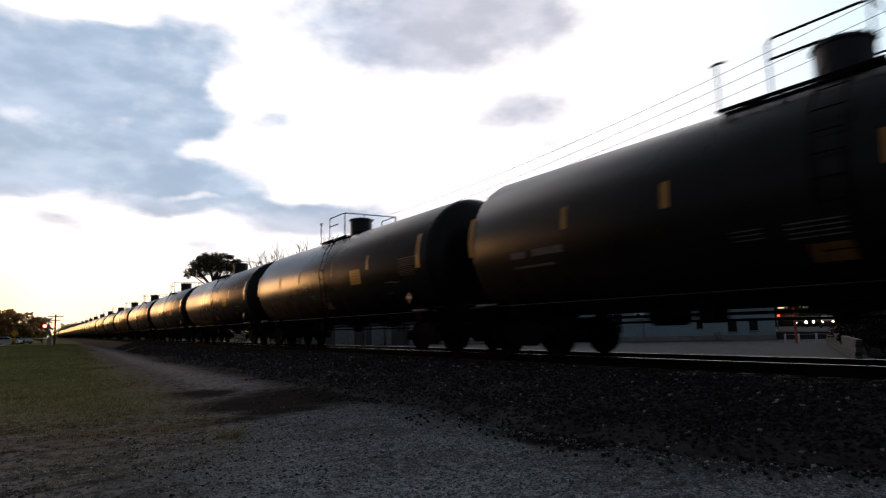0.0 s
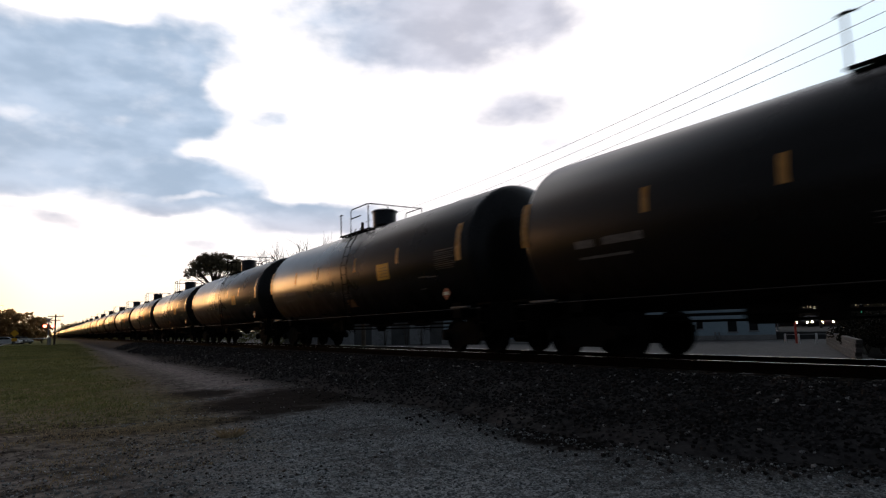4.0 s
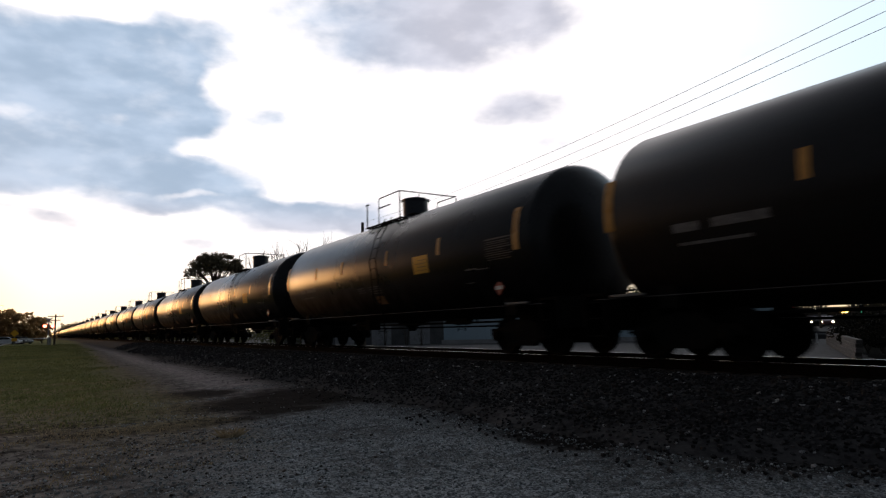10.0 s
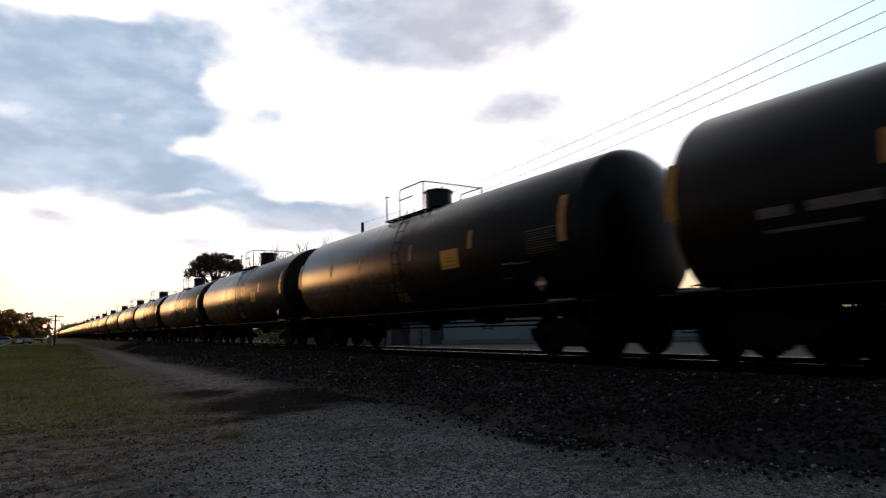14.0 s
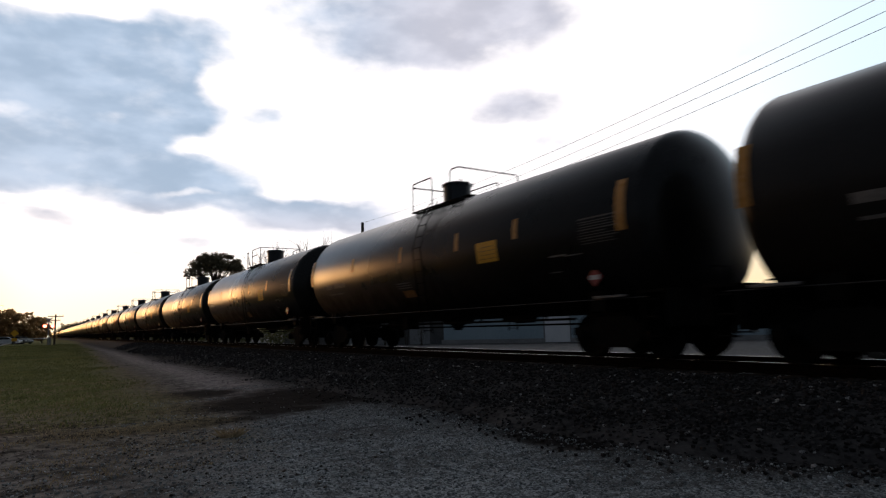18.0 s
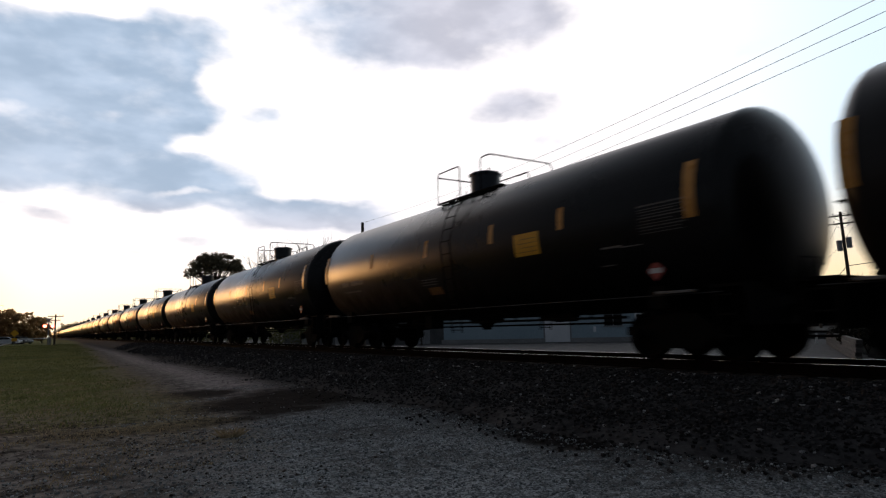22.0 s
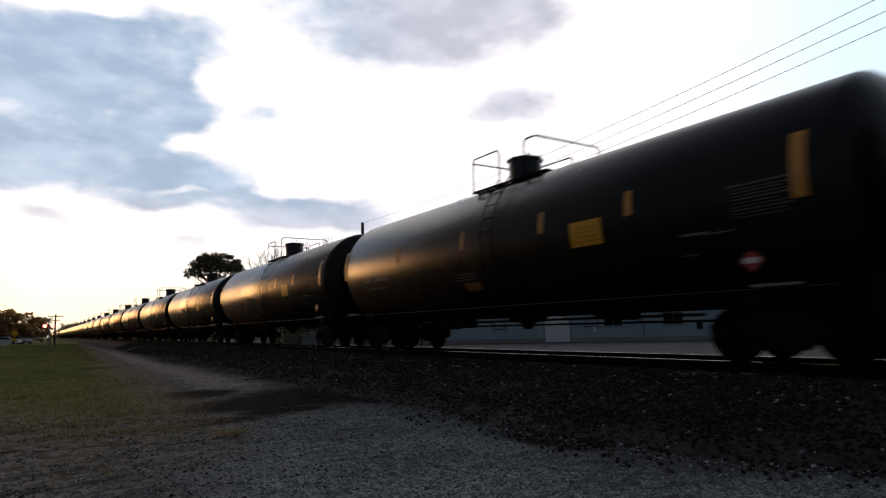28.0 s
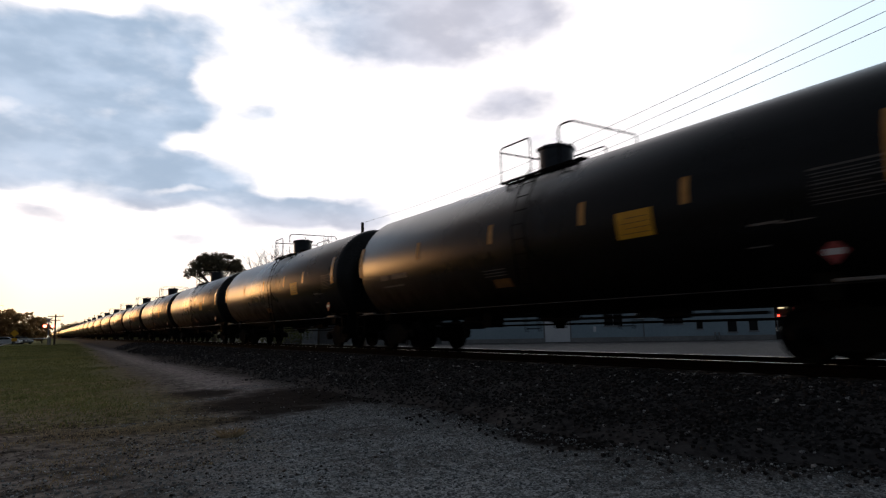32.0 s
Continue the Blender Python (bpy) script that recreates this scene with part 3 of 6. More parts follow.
def build_stones():
    rng = np.random.default_rng(5)
    spots = []
    while len(spots) < 42000:
        y = 0.5 + 80 * rng.random() ** 2.0
        e = bed_edge(y)
        x = e - 1.2 + (TRACK_X - 0.95 - e + 1.2) * rng.random()
        if x < e + 0.5 and rng.random() > 0.55 * math.exp((x - e - 0.5) * 1.9):
            continue
        s = rng.uniform(0.013, 0.031) * (1 + 0.008 * y)
        spots.append((x, y, max(bed_z(x, y), 0) + s * 0.3, s))
    scatter("ballast_stones", spots, M["ballast_chips"], 11, "loose dark crushed ballast stones", bed)
    spots = []
    while len(spots) < 34000:
        y = 1.5 + 17 * rng.random() ** 1.5
        x = rng.uniform(-3.5, 7.2)
        if x > bed_edge(y) - 0.1 or x - 0.42 * y < -3.6 + 1.6 * noise.noise((x * 0.4, y * 0.4, 9)) + rng.normal(0, 0.8):
            continue
        if any(((x - a) / c) ** 2 + ((y - b) / d) ** 2 < 1.2 for a, b, c, d in BLACK_PATCHES) and rng.random() < 0.97:
            continue
        if rng.random() < 0.9 - 0.9 * (bed_edge(y) - x):
            continue
        s = 0.005 + 0.011 * rng.random() ** 2 + (rng.random() < 0.02) * 0.010
        spots.append((x, y, ground_z(x, y) + s * 0.25, s))
    # a line of washed-out pebbles along the foot of the bank
    while len(spots) < 34900:
        y = rng.uniform(2.2, 11.0)
        x = bed_edge(y) - 0.25 + rng.normal(0, 0.16)
        s = 0.007 + 0.010 * rng.random() ** 2
        spots.append((x, y, ground_z(x, y) + s * 0.3, s))
    scatter("gravel", spots, M["gravel_chips"], 12, "loose grey-blue gravel on the lot").parent = ground
    # dark clods and crumbs in the trodden dirt
    spots = []
    while len(spots) < 5200:
        y = 3.0 + 11 * rng.random() ** 1.4
        x = rng.uniform(-4.5, 4.5)
        if x > 0.45 * y - 0.6 + rng.normal(0, 0.7) or noise.noise((x * 0.8, y * 1.3, 21)) < -0.05 + rng.normal(0, 0.15):
            continue
        s = 0.007 + 0.017 * rng.random() ** 3
        spots.append((x, y, ground_z(x, y) + s * 0.2, s))
    scatter("dirt_clods", spots, M["clods"], 13, "dark crumbs of trodden dirt").parent = ground
    # the stones nearest the lot that can be told apart
    shapes = []
    for k in range(8):
        v = stone_shape(rng)
        shapes.append(raw("stone", [tuple(p) for p in v], STONE_F, M["ballast"]))
    for k in range(280):
        y = rng.uniform(2.5, 9)
        e = bed_edge(y)
        x = e + rng.uniform(0.7, 2.8)
        s = rng.uniform(0.03, 0.055)
        ob = new("stone", shapes[k % 8])
        ob.parent = bed
        ob.location, ob.scale = (x, y, bed_z(x, y) + s * 0.45), (s, s, s)
        ob.rotation_euler = (rng.uniform(-0.4, 0.4), rng.uniform(-0.4, 0.4), rng.uniform(0, 6.28))


# ---- tank car ----
R, TANK_Z = 1.80, 2.70     # radius, height of the axis over the rail


def on_tank(y0, y1, z0, z1, side=-1, out=0.008, ny=2, nz=6):
    """A patch bent to the tank's side between two heights over the rail."""
    bm = bmesh.new()
    a0, a1 = math.asin((z0 - TANK_Z) / R), math.asin((z1 - TANK_Z) / R)
    grid = []
    for o in (out, 0.001):
        grid.append([[bm.verts.new((side * (R + o) * math.cos(a0 + (a1 - a0) * j / nz), y0 + (y1 - y0) * i / ny, TANK_Z + (R + o) * math.sin(a0 + (a1 - a0) * j / nz))) for j in range(nz + 1)] for i in range(ny + 1)])
    for i in range(ny):
        for j in range(nz):
            bm.faces.new((grid[0][i][j], grid[0][i + 1][j], grid[0][i + 1][j + 1], grid[0][i][j + 1]))
    rim = [grid[0][i][0] for i in range(ny + 1)] + [grid[0][ny][j] for j in range(1, nz + 1)] + [grid[0][i][nz] for i in range(ny - 1, -1, -1)] + [grid[0][0][j] for j in range(nz - 1, 0, -1)]
    low = [grid[1][i][0] for i in range(ny + 1)] + [grid[1][ny][j] for j in range(1, nz + 1)] + [grid[1][i][nz] for i in range(ny - 1, -1, -1)] + [grid[1][0][j] for j in range(nz - 1, 0, -1)]
    for k in range(len(rim)):
        bm.faces.new((rim[k], rim[(k + 1) % len(rim)], low[(k + 1) % len(rim)], low[k]))
    return bm


def tank_profile(half, n=9):
    knuckle = 0.58
    prof = []
    for k in range(n + 1):
        a = math.pi / 2 * k / n
        prof.append((-half + knuckle * (1 - math.cos(a)), R * math.sin(a)))
    return prof + [(-s, r) for s, r in prof[::-1]]


def build_truck(car, y, near):
    """Two-axle bogie under one end."""
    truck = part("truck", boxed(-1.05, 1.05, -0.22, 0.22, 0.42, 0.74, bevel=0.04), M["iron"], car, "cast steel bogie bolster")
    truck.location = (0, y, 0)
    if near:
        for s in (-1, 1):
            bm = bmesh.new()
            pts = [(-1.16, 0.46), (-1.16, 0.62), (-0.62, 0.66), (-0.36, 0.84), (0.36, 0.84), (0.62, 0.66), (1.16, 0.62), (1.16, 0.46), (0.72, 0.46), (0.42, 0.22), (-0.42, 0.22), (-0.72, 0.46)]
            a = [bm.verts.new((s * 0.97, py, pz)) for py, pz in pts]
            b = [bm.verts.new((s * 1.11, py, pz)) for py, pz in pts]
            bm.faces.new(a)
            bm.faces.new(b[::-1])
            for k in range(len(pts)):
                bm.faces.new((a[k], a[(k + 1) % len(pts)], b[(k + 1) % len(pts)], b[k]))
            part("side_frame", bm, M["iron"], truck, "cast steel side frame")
            for q in (-0.89, 0.89):
                bm = lathe(bmesh.new(), [(1.08, 0.13), (1.20, 0.13), (1.23, 0.09), (1.235, 0.0)], "x", 10, (0, 0, 0))
                bmesh.ops.transform(bm, matrix=Matrix.Translation((0, q, 0.457)) @ Matrix.Diagonal((s, 1, 1, 1)), verts=bm.verts)
                part("bearing_cap", bm, M["wheel"], truck, "greasy round bearing cap")
            for q in (-0.2, 0.0, 0.2):
                bm = bmesh.new()
                for k in range(6):
                    lathe(bm, [(0.27 + k * 0.055, 0.06), (0.295 + k * 0.055, 0.085), (0.32 + k * 0.055, 0.06)], "z", 8, (s * 1.04, q, 0))
                part("spring", bm, M["iron"], truck)
    for q in (-0.89, 0.89):
        bm = bmesh.new()
        lathe(bm, [(-1.05, 0.0), (-1.05, 0.08), (1.05, 0.08), (1.05, 0.0)], "x", 8)
        for s in (-1, 1):
            w = bmesh.new()
            lathe(w, [(0.68, 0.0), (0.69, 0.14), (0.735, 0.16), (0.74, 0.36), (0.70, 0.40), (0.682, 0.482), (0.712, 0.482), (0.722, 0.457), (0.82, 0.452), (0.825, 0.40), (0.79, 0.37), (0.78, 0.18), (0.85, 0.15), (0.85, 0.0)], "x", 28 if near else 14)
            bmesh.ops.transform(w, matrix=Matrix.Diagonal((s, 1, 1, 1)), verts=w.verts)
            tmp = bpy.data.meshes.new("half")
            w.to_mesh(tmp)
            w.free()
            bm.from_mesh(tmp)
            bpy.data.meshes.remove(tmp)
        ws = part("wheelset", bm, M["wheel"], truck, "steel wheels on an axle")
        ws.location = (0, q, 0.457)
    return truck


def build_tank_car(near=True, kind="a"):
    """kind a: walkway ahead of the manway; c: the same with a longer nose; b: walkway round the manway."""
    ahead = 0.33 if kind == "c" else 0.0
    back, nose = {"a": (8.04, -8.72), "b": (8.15, -8.78), "c": (8.04, -8.99)}[kind]
    trucks = {"a": (-7.05, 6.6), "b": (-7.05, 6.68), "c": (-7.15, 6.5)}[kind]
    kind = "b" if kind == "b" else "a"
    shift = -0.16 if kind == "a" else -0.36
    car = empty("tank_car", pose(0, 0, 0), "black steel tank car with amber reflector stripes", "tank car", "tank cars of the train")
    part("tank", lathe(bmesh.new(), tank_profile((back - nose) / 2), "y", 64 if near else 24, (0, (back + nose) / 2, TANK_Z)), M["tank"], car, "glossy black cylindrical tank with domed heads")
    # manway housing and its platform
    top = TANK_Z + R
    hous = part("manway_housing", lathe(bmesh.new(), [(top - 0.16, 0.0), (top - 0.16, 0.44), (top + 0.57, 0.44), (top + 0.575, 0.465), (top + 0.63, 0.465), (top + 0.645, 0.45), (top + 0.655, 0.0)], "z", 28 if near else 10, (0, shift, 0)), M["housing"], car, "round black manway housing, tinted blue for the sky's reflection")
    deck = top - 0.22
    y0, y1 = (-1.80, 0.74) if kind == "a" else (-1.35, 1.25)
    for s in (-1, 1):
        bm = bmesh.new()
        for x in (0.90, 1.12):
            box(bm, s * x - 0.015, s * x + 0.015, y0, y1, deck - 0.02, deck + 0.03)
        for k in range(6):
            y = y0 + 0.02 + (y1 - y0 - 0.04) * k / 5
            box(bm, s * 1.01 - 0.095, s * 1.01 + 0.095, y - 0.015, y + 0.015, deck - 0.015, deck + 0.02)
        walk_way = part("platform", bm, M["iron"], car, "narrow black steel walkway frame", False)
        for k in range(3 if near else 0):
            part("grating_bar", boxed(s * (0.955 + 0.055 * k) - 0.006, s * (0.955 + 0.055 * k) + 0.006, y0 + 0.02, y1 - 0.02, deck + 0.021, deck + 0.035), M["iron"], walk_way, "", False)
        for y in ((y0 + 0.25, y1 - 0.25) if near else ()):
            part("platform_bracket", tube(bmesh.new(), [(s * 1.10, y, deck - 0.02), (s * 1.12, y, TANK_Z + math.sqrt(R * R - 1.12 ** 2) - 0.02)], 0.02, 4), M["iron"], car)
    for y in (y0 + 0.5, y1 - 0.26):
        part("cross_walk", boxed(-0.50, 0.50, y - 0.20, y + 0.20, top + 0.006, top + 0.035), M["iron"], car, "", False)
    h, w = top + 0.70, 1.10
    if kind == "a":
        rails = [
            [(-w, 0.72, deck), (-w, 0.72, h - 0.08), (-w, 0.66, h), (-w, -0.34, h), (-w, -0.41, h - 0.08), (-w, -0.41, deck)],
            [(-w, -1.38, deck), (-w, -1.38, h - 0.09), (-w, -1.46, h), (-w, -1.74, h), (-w + 0.08, -1.80, h), (w - 0.08, -1.80, h), (w, -1.80, h - 0.08), (w, -1.80, deck)],
            [(w, 0.72, deck), (w, 0.72, h - 0.08), (w, 0.66, h), (w, -0.76, h), (w, -0.83, h - 0.08), (w, -0.83, deck)],
            [(-w, 0.72, h - 0.10), (w, 0.72, h - 0.10)]]
    else:
        rails = [
            [(-w, 0.29, deck), (-w, 0.29, h - 0.08), (-w, 0.22, h), (-w, -1.10, h), (-w + 0.08, -1.20, h), (w - 0.08, -1.20, h), (w, -1.28, h), (w, -0.13, h), (w, -0.06, h - 0.08), (w, -0.06, deck)],
            [(-w, 0.29, h - 0.34), (-w, -0.55, h - 0.34)],
            [(-w, -1.20, deck), (-w, -1.20, h - 0.03)], [(w, -1.28, deck), (w, -1.28, h - 0.03)],
            [(-w, 1.19, deck), (-w, 1.19, h - 0.06)], [(-w, 1.30, h - 0.08), (-w, 1.19, h - 0.05), (-w, 1.02, h - 0.09)], [(w, 1.19, deck), (w, 1.19, h - 0.06)]]
    for pts in rails:
        part("guard_rail", tube(bmesh.new(), pts, 0.022, 6), M["iron"], car, "bent pipe guard rail")
    for s in (-1, 1):
        part("stub_sill", boxed(-0.33, 0.33, min(s * 6.2, s * 8.55), max(s * 6.2, s * 8.55), 0.60, 1.16, bevel=0.03), M["iron"], car)
        build_truck(car, trucks[0] if s < 0 else trucks[1], near)
        bm = bmesh.new()
        tube(bm, [(s * 1.50, -8.3, 1.17), (s * 1.50, 8.3, 1.17)], 0.010, 6)
        part("side_handrail", bm, M["railpaint"], car, "thin dull grey handrail along the side")
        for q in (-7.45, 7.45):
            part("side_step", boxed(s * 1.53 - 0.06, s * 1.53 + 0.06, q - 0.38, q + 0.38, 1.19, 1.24, bevel=0.01), M["stencil"], car, "pale worn step board")
    if not near:
        for s in (-1, 1):
            part("end_mark", on_tank(s * 7.75 - 0.1, s * 7.75 + 0.1, 2.35, 3.3, -1, 0.008, 1, 3), M["amber"], car)
        return car
    part("housing_lid", lathe(bmesh.new(), [(top + 0.656, 0.0), (top + 0.656, 0.40), (top + 0.675, 0.38), (top + 0.69, 0.0)], "z", 20, (0, shift, 0)), M["housing"], hous)
    bm = bmesh.new()
    tube(bm, [(0.1, shift - 0.1, top + 0.68), (0.1, shift - 0.1, top + 0.80), (0.1, shift - 0.02, top + 0.84)], 0.018, 5)
    part("vent_pipe", bm, M["iron"], hous)
    for k in range(8):
        a = k * math.pi / 4 + 0.2
        part("lid_bolt", lathe(bmesh.new(), [(top + 0.56, 0.0), (top + 0.56, 0.022), (top + 0.66, 0.022), (top + 0.66, 0.0)], "z", 6, (0.475 * math.cos(a), shift + 0.475 * math.sin(a), 0)), M["iron"], hous)
    # ladders on both flanks
    for s in (-1, 1):
        bm = bmesh.new()
        for q in (-0.97, -0.53):
            tube(bm, [(s * 1.55, q, 0.55), (s * 1.78, q, 1.9), (s * 1.90, q, TANK_Z + 0.2), (s * 1.68, q, TANK_Z + 0.95), (s * 1.27, q, top - 0.15)], 0.018, 5)
        lad = part("ladder", bm, M["iron"], car, "black steel side ladder")
        for k in range(11):
            z = 0.62 + k * 0.335
            x = 1.55 + 0.23 * (z - 0.55) / 1.35 if z < 1.9 else 1.78 + 0.12 * (z - 1.9) / (TANK_Z - 1.7)
            if z > TANK_Z + 0.2:
                f = (z - TANK_Z - 0.2) / 0.75
                x = 1.90 - 0.22 * f if f < 1 else 1.68 - 0.41 * (z - TANK_Z - 0.95) / (R - 1.10)
            bm = tube(bmesh.new(), [(s * x, -0.97, z), (s * x, -0.53, z)], 0.012, 5)
            part("rung", bm, M["iron"], lad)
    # brackets of the side handrail
    for s in (-1, 1):
        for y in (-7.6, -5.0, -2.5, 2.5, 5.0, 7.6):
            bm = tube(bmesh.new(), [(s * 1.50, y, 1.17), (s * 1.44, y, 1.30), (s * 1.10, y, TANK_Z - 1.36)], 0.018, 5)
            part("bracket", bm, M["iron"], car)
    # bolster saddles, couplers, end platforms
    for s in (-1, 1):
        bm = bmesh.new()
        box(bm, -1.2, 1.2, s * 6.8 - 0.2, s * 6.8 + 0.2, 0.95, 1.42)
        box(bm, -0.7, 0.7, s * 6.8 - 0.3, s * 6.8 + 0.3, 0.76, 0.96)
        part("saddle", bm, M["iron"], car, "steel cradle under the tank")
        bm = bmesh.new()
        box(bm, -0.10, 0.10, min(s * 8.5, s * 8.9), max(s * 8.5, s * 8.9), 0.80, 0.95, 0.02)
        box(bm, -0.17, 0.13, min(s * 8.85, s * 9.04), max(s * 8.85, s * 9.04), 0.72, 1.02, 0.04)
        part("coupler", bm, M["iron"], car, "knuckle coupler")
        part("end_platform", boxed(-1.45, 1.45, min(s * 8.05, s * 8.62), max(s * 8.05, s * 8.62), 1.25, 1.30), M["iron"], car, "steel end platform", False)
        part("end_sill", boxed(-1.45, 1.45, s * 8.645 - 0.02, s * 8.645 + 0.02, 0.62, 1.32), M["iron"], car, "", False)
        part("end_plate", boxed(-1.42, 1.42, s * 8.1 - 0.04, s * 8.1 + 0.04, 0.55, 1.245), M["iron"], car, "", False)
        for pts in ([(-0.45, s * 7.6, 2.5), (-0.45, s * 8.42, 2.5), (0.45, s * 8.42, 2.5), (0.45, s * 7.6, 2.5)],
                    [(-1.40, s * 8.55, 1.3), (-1.40, s * 8.55, 1.62), (-0.95, s * 8.55, 1.62), (-0.95, s * 8.55, 1.3)]):
            part("grab_iron", tube(bmesh.new(), pts, 0.016, 5), M["iron"], car, "bent pipe grab iron")
        for q in (-1, 1):
            bm = bmesh.new()
            for dx in (0.0, 0.38):
                tube(bm, [(q * 1.47, s * (8.5 - dx), 0.42), (q * 1.47, s * (8.5 - dx), 1.2)], 0.022, 5)
            for z in (0.45, 0.80, 1.12):
                tube(bm, [(q * 1.47, s * 8.5, z), (q * 1.47, s * 8.12, z)], 0.018, 5)
            part("corner_step", bm, M["iron"], car, "sill step")
    bm = bmesh.new()
    lathe(bm, [(-0.02, 0.26), (0.02, 0.28), (0.02, 0.25), (-0.02, 0.24)], "y", 16, (0.75, 8.12, 1.56))
    tube(bm, [(0.5, 8.12, 1.56), (1.0, 8.12, 1.56)], 0.015, 4)
    tube(bm, [(0.75, 8.12, 1.28), (0.75, 8.12, 1.81)], 0.015, 4)
    part("brake_wheel", bm, M["iron"], car, "hand brake wheel")
    # underside gear
    part("bottom_valve", lathe(bmesh.new(), [(0.60, 0.0), (0.60, 0.13), (0.72, 0.16), (0.80, 0.30), (1.0, 0.4)], "z", 14), M["iron"], car, "bottom outlet valve with skid")
    part("skid", boxed(-0.30, 0.30, -0.55, 0.55, 0.78, 1.05, bevel=0.1), M["iron"], car)
    part("brake_cylinder", lathe(bmesh.new(), [(-3.9, 0.0), (-3.9, 0.12), (-3.2, 0.13), (-3.15, 0.08), (-2.7, 0.07), (-2.7, 0.0)], "y", 14, (-0.35, 0, 0.88)), M["iron"], car)
    part("air_tank", lathe(bmesh.new(), [(2.6, 0.0), (2.63, 0.16), (2.7, 0.2), (3.4, 0.2), (3.47, 0.16), (3.5, 0.0)], "y", 14, (-0.35, 0, 0.82)), M["iron"], car)
    part("control_valve", boxed(-0.75, -0.3, 1.8, 2.2, 0.66, 1.1, bevel=0.03), M["iron"], car)
    bm = bmesh.new()
    tube(bm, [(-0.6, -5.6, 0.815), (-0.6, 5.6, 0.815)], 0.030, 5)
    part("brake_pipe", bm, M["iron"], car)
    bm = bmesh.new()
    tube(bm, [(0.2, -5.6, 0.70), (0.2, 5.6, 0.70)], 0.026, 5)
    part("brake_rod", bm, M["iron"], car)
    for y in (-4.6, -2.0, 2.0, 4.6):
        part("pipe_hanger", tube(bmesh.new(), [(-0.6, y, 0.81), (-0.6, y, 1.15)], 0.03, 5), M["iron"], car)
    # marks on both flanks
    stripes = (-4.97, -2.60, 0.40, 3.80) if ahead else (-4.62, -2.25, 0.72, 3.95) if kind == "a" else (-4.5, -1.48, 1.93, 4.40)
    for s in (-1, 1):
        for y in stripes:
            part("reflector_stripe", on_tank(s * -y - 0.08, s * -y + 0.08, 2.66, 3.13, s, 0.006, 1, 4), M["amber"], car, "amber reflective strip")
        for y in (-7.78 - 0.75 * ahead, back - 0.48):
            part("end_stripe", on_tank(y - 0.11, y + 0.11, 2.42, 3.40, s, 0.009, 1, 6), M["amber"], car, "long amber reflective strip")
        sign = part("warning_panel", on_tank(s * (3.55 + ahead) - 0.41, s * (3.55 + ahead) + 0.41, 2.24, 2.74, s, 0.007, 3, 5), M["yellow"], car, "yellow warning panel with unreadable lines")
        for k in range(4):
            part("text_bar", on_tank(s * (3.55 + ahead) - 0.32, s * (3.55 + ahead) + 0.28 - 0.1 * (k % 2), 2.32 + 0.095 * k, 2.332 + 0.095 * k, s, 0.010, 2, 1), M["notice"], sign)
        rows = [(5.9, 0.5, 2.12, 0.035), (6.35, 0.5, 2.10, 0.02), (5.7, 0.35, 1.80, 0.02), (-5.95, 0.50, 2.20, 0.15), (-5.0, 0.95, 2.21, 0.15), (-5.5, 1.3, 1.98, 0.05)]
        rows += [(-0.45, 0.85, 2.03 - 0.07 * k, 0.02) for k in range(3)] if kind == "a" else [(0.42, 0.8, 2.06 - 0.07 * k, 0.02) for k in range(4)] + [(-0.6, 0.5, 2.06 - 0.07 * k, 0.015) for k in range(3)]
        table = [(7.12, 1.0, 2.76, 0.03), (7.12, 0.95, 2.70, 0.014), (7.05, 0.8, 2.655, 0.014), (7.1, 0.9, 2.60, 0.014), (7.12, 1.0, 2.545, 0.022), (7.0, 0.7, 2.49, 0.014), (7.1, 0.95, 2.435, 0.014), (7.12, 1.0, 2.38, 0.022), (7.05, 0.85, 2.33, 0.014), (7.1, 0.9, 2.275, 0.014)]
        for c, wide, z, tall in table:
            c += ahead
            part("lettering", on_tank(s * c - wide / 2, s * c + wide / 2, z, z + tall, s, 0.005, 3, 1), M["tablemark"], car, "row of dim grey stencilled marks")
        for c, wide, z, tall in rows:
            c += ahead if c > 0 else 0.0
            part("lettering", on_tank(s * c - wide / 2, s * c + wide / 2, z, z + tall, s, 0.005, 3, 1), M["stencil"], car, "row of faded white stencilled marks")
        if kind == "a":
            part("notice_panel", on_tank(s * -0.3 - 0.32, s * -0.3 + 0.32, 1.62, 1.82, s, 0.005, 3, 3), M["notice"], car, "dull orange notice panel")
        else:
            part("notice_panel", on_tank(s * 0.45 - 0.35, s * 0.45 + 0.2, 1.50, 1.76, s, 0.005, 3, 3), M["notice"], car, "dull orange notice panel")
        for ys in (s * (6.8 + ahead * 0.85),):
            bm = bmesh.new()
            x = s * 1.52
            vs = [bm.verts.new((x + s * dx, ys + dy, 1.62 + dz)) for dx in (0, 0.015) for dy, dz in ((0, 0.19), (0.19, 0), (0, -0.19), (-0.19, 0))]
            bm.faces.new(vs[:4])
            bm.faces.new(vs[4:][::-1])
            for k in range(4):
                bm.faces.new((vs[k], vs[(k + 1) % 4], vs[4 + (k + 1) % 4], vs[4 + k]))
            plac = part("placard", bm, M["red"], car, "red diamond hazard placard with a white band", False)
            part("placard_band", boxed(min(x, x + s * 0.02), max(x, x + s * 0.02), ys - 0.13, ys + 0.13, 1.575, 1.665), M["white"], plac, "", False)
            bm = tube(bmesh.new(), [(x, ys, 1.45), (s * 1.1, ys, 1.55)], 0.02, 4)
            part("placard_holder", bm, M["iron"], car)
    return car


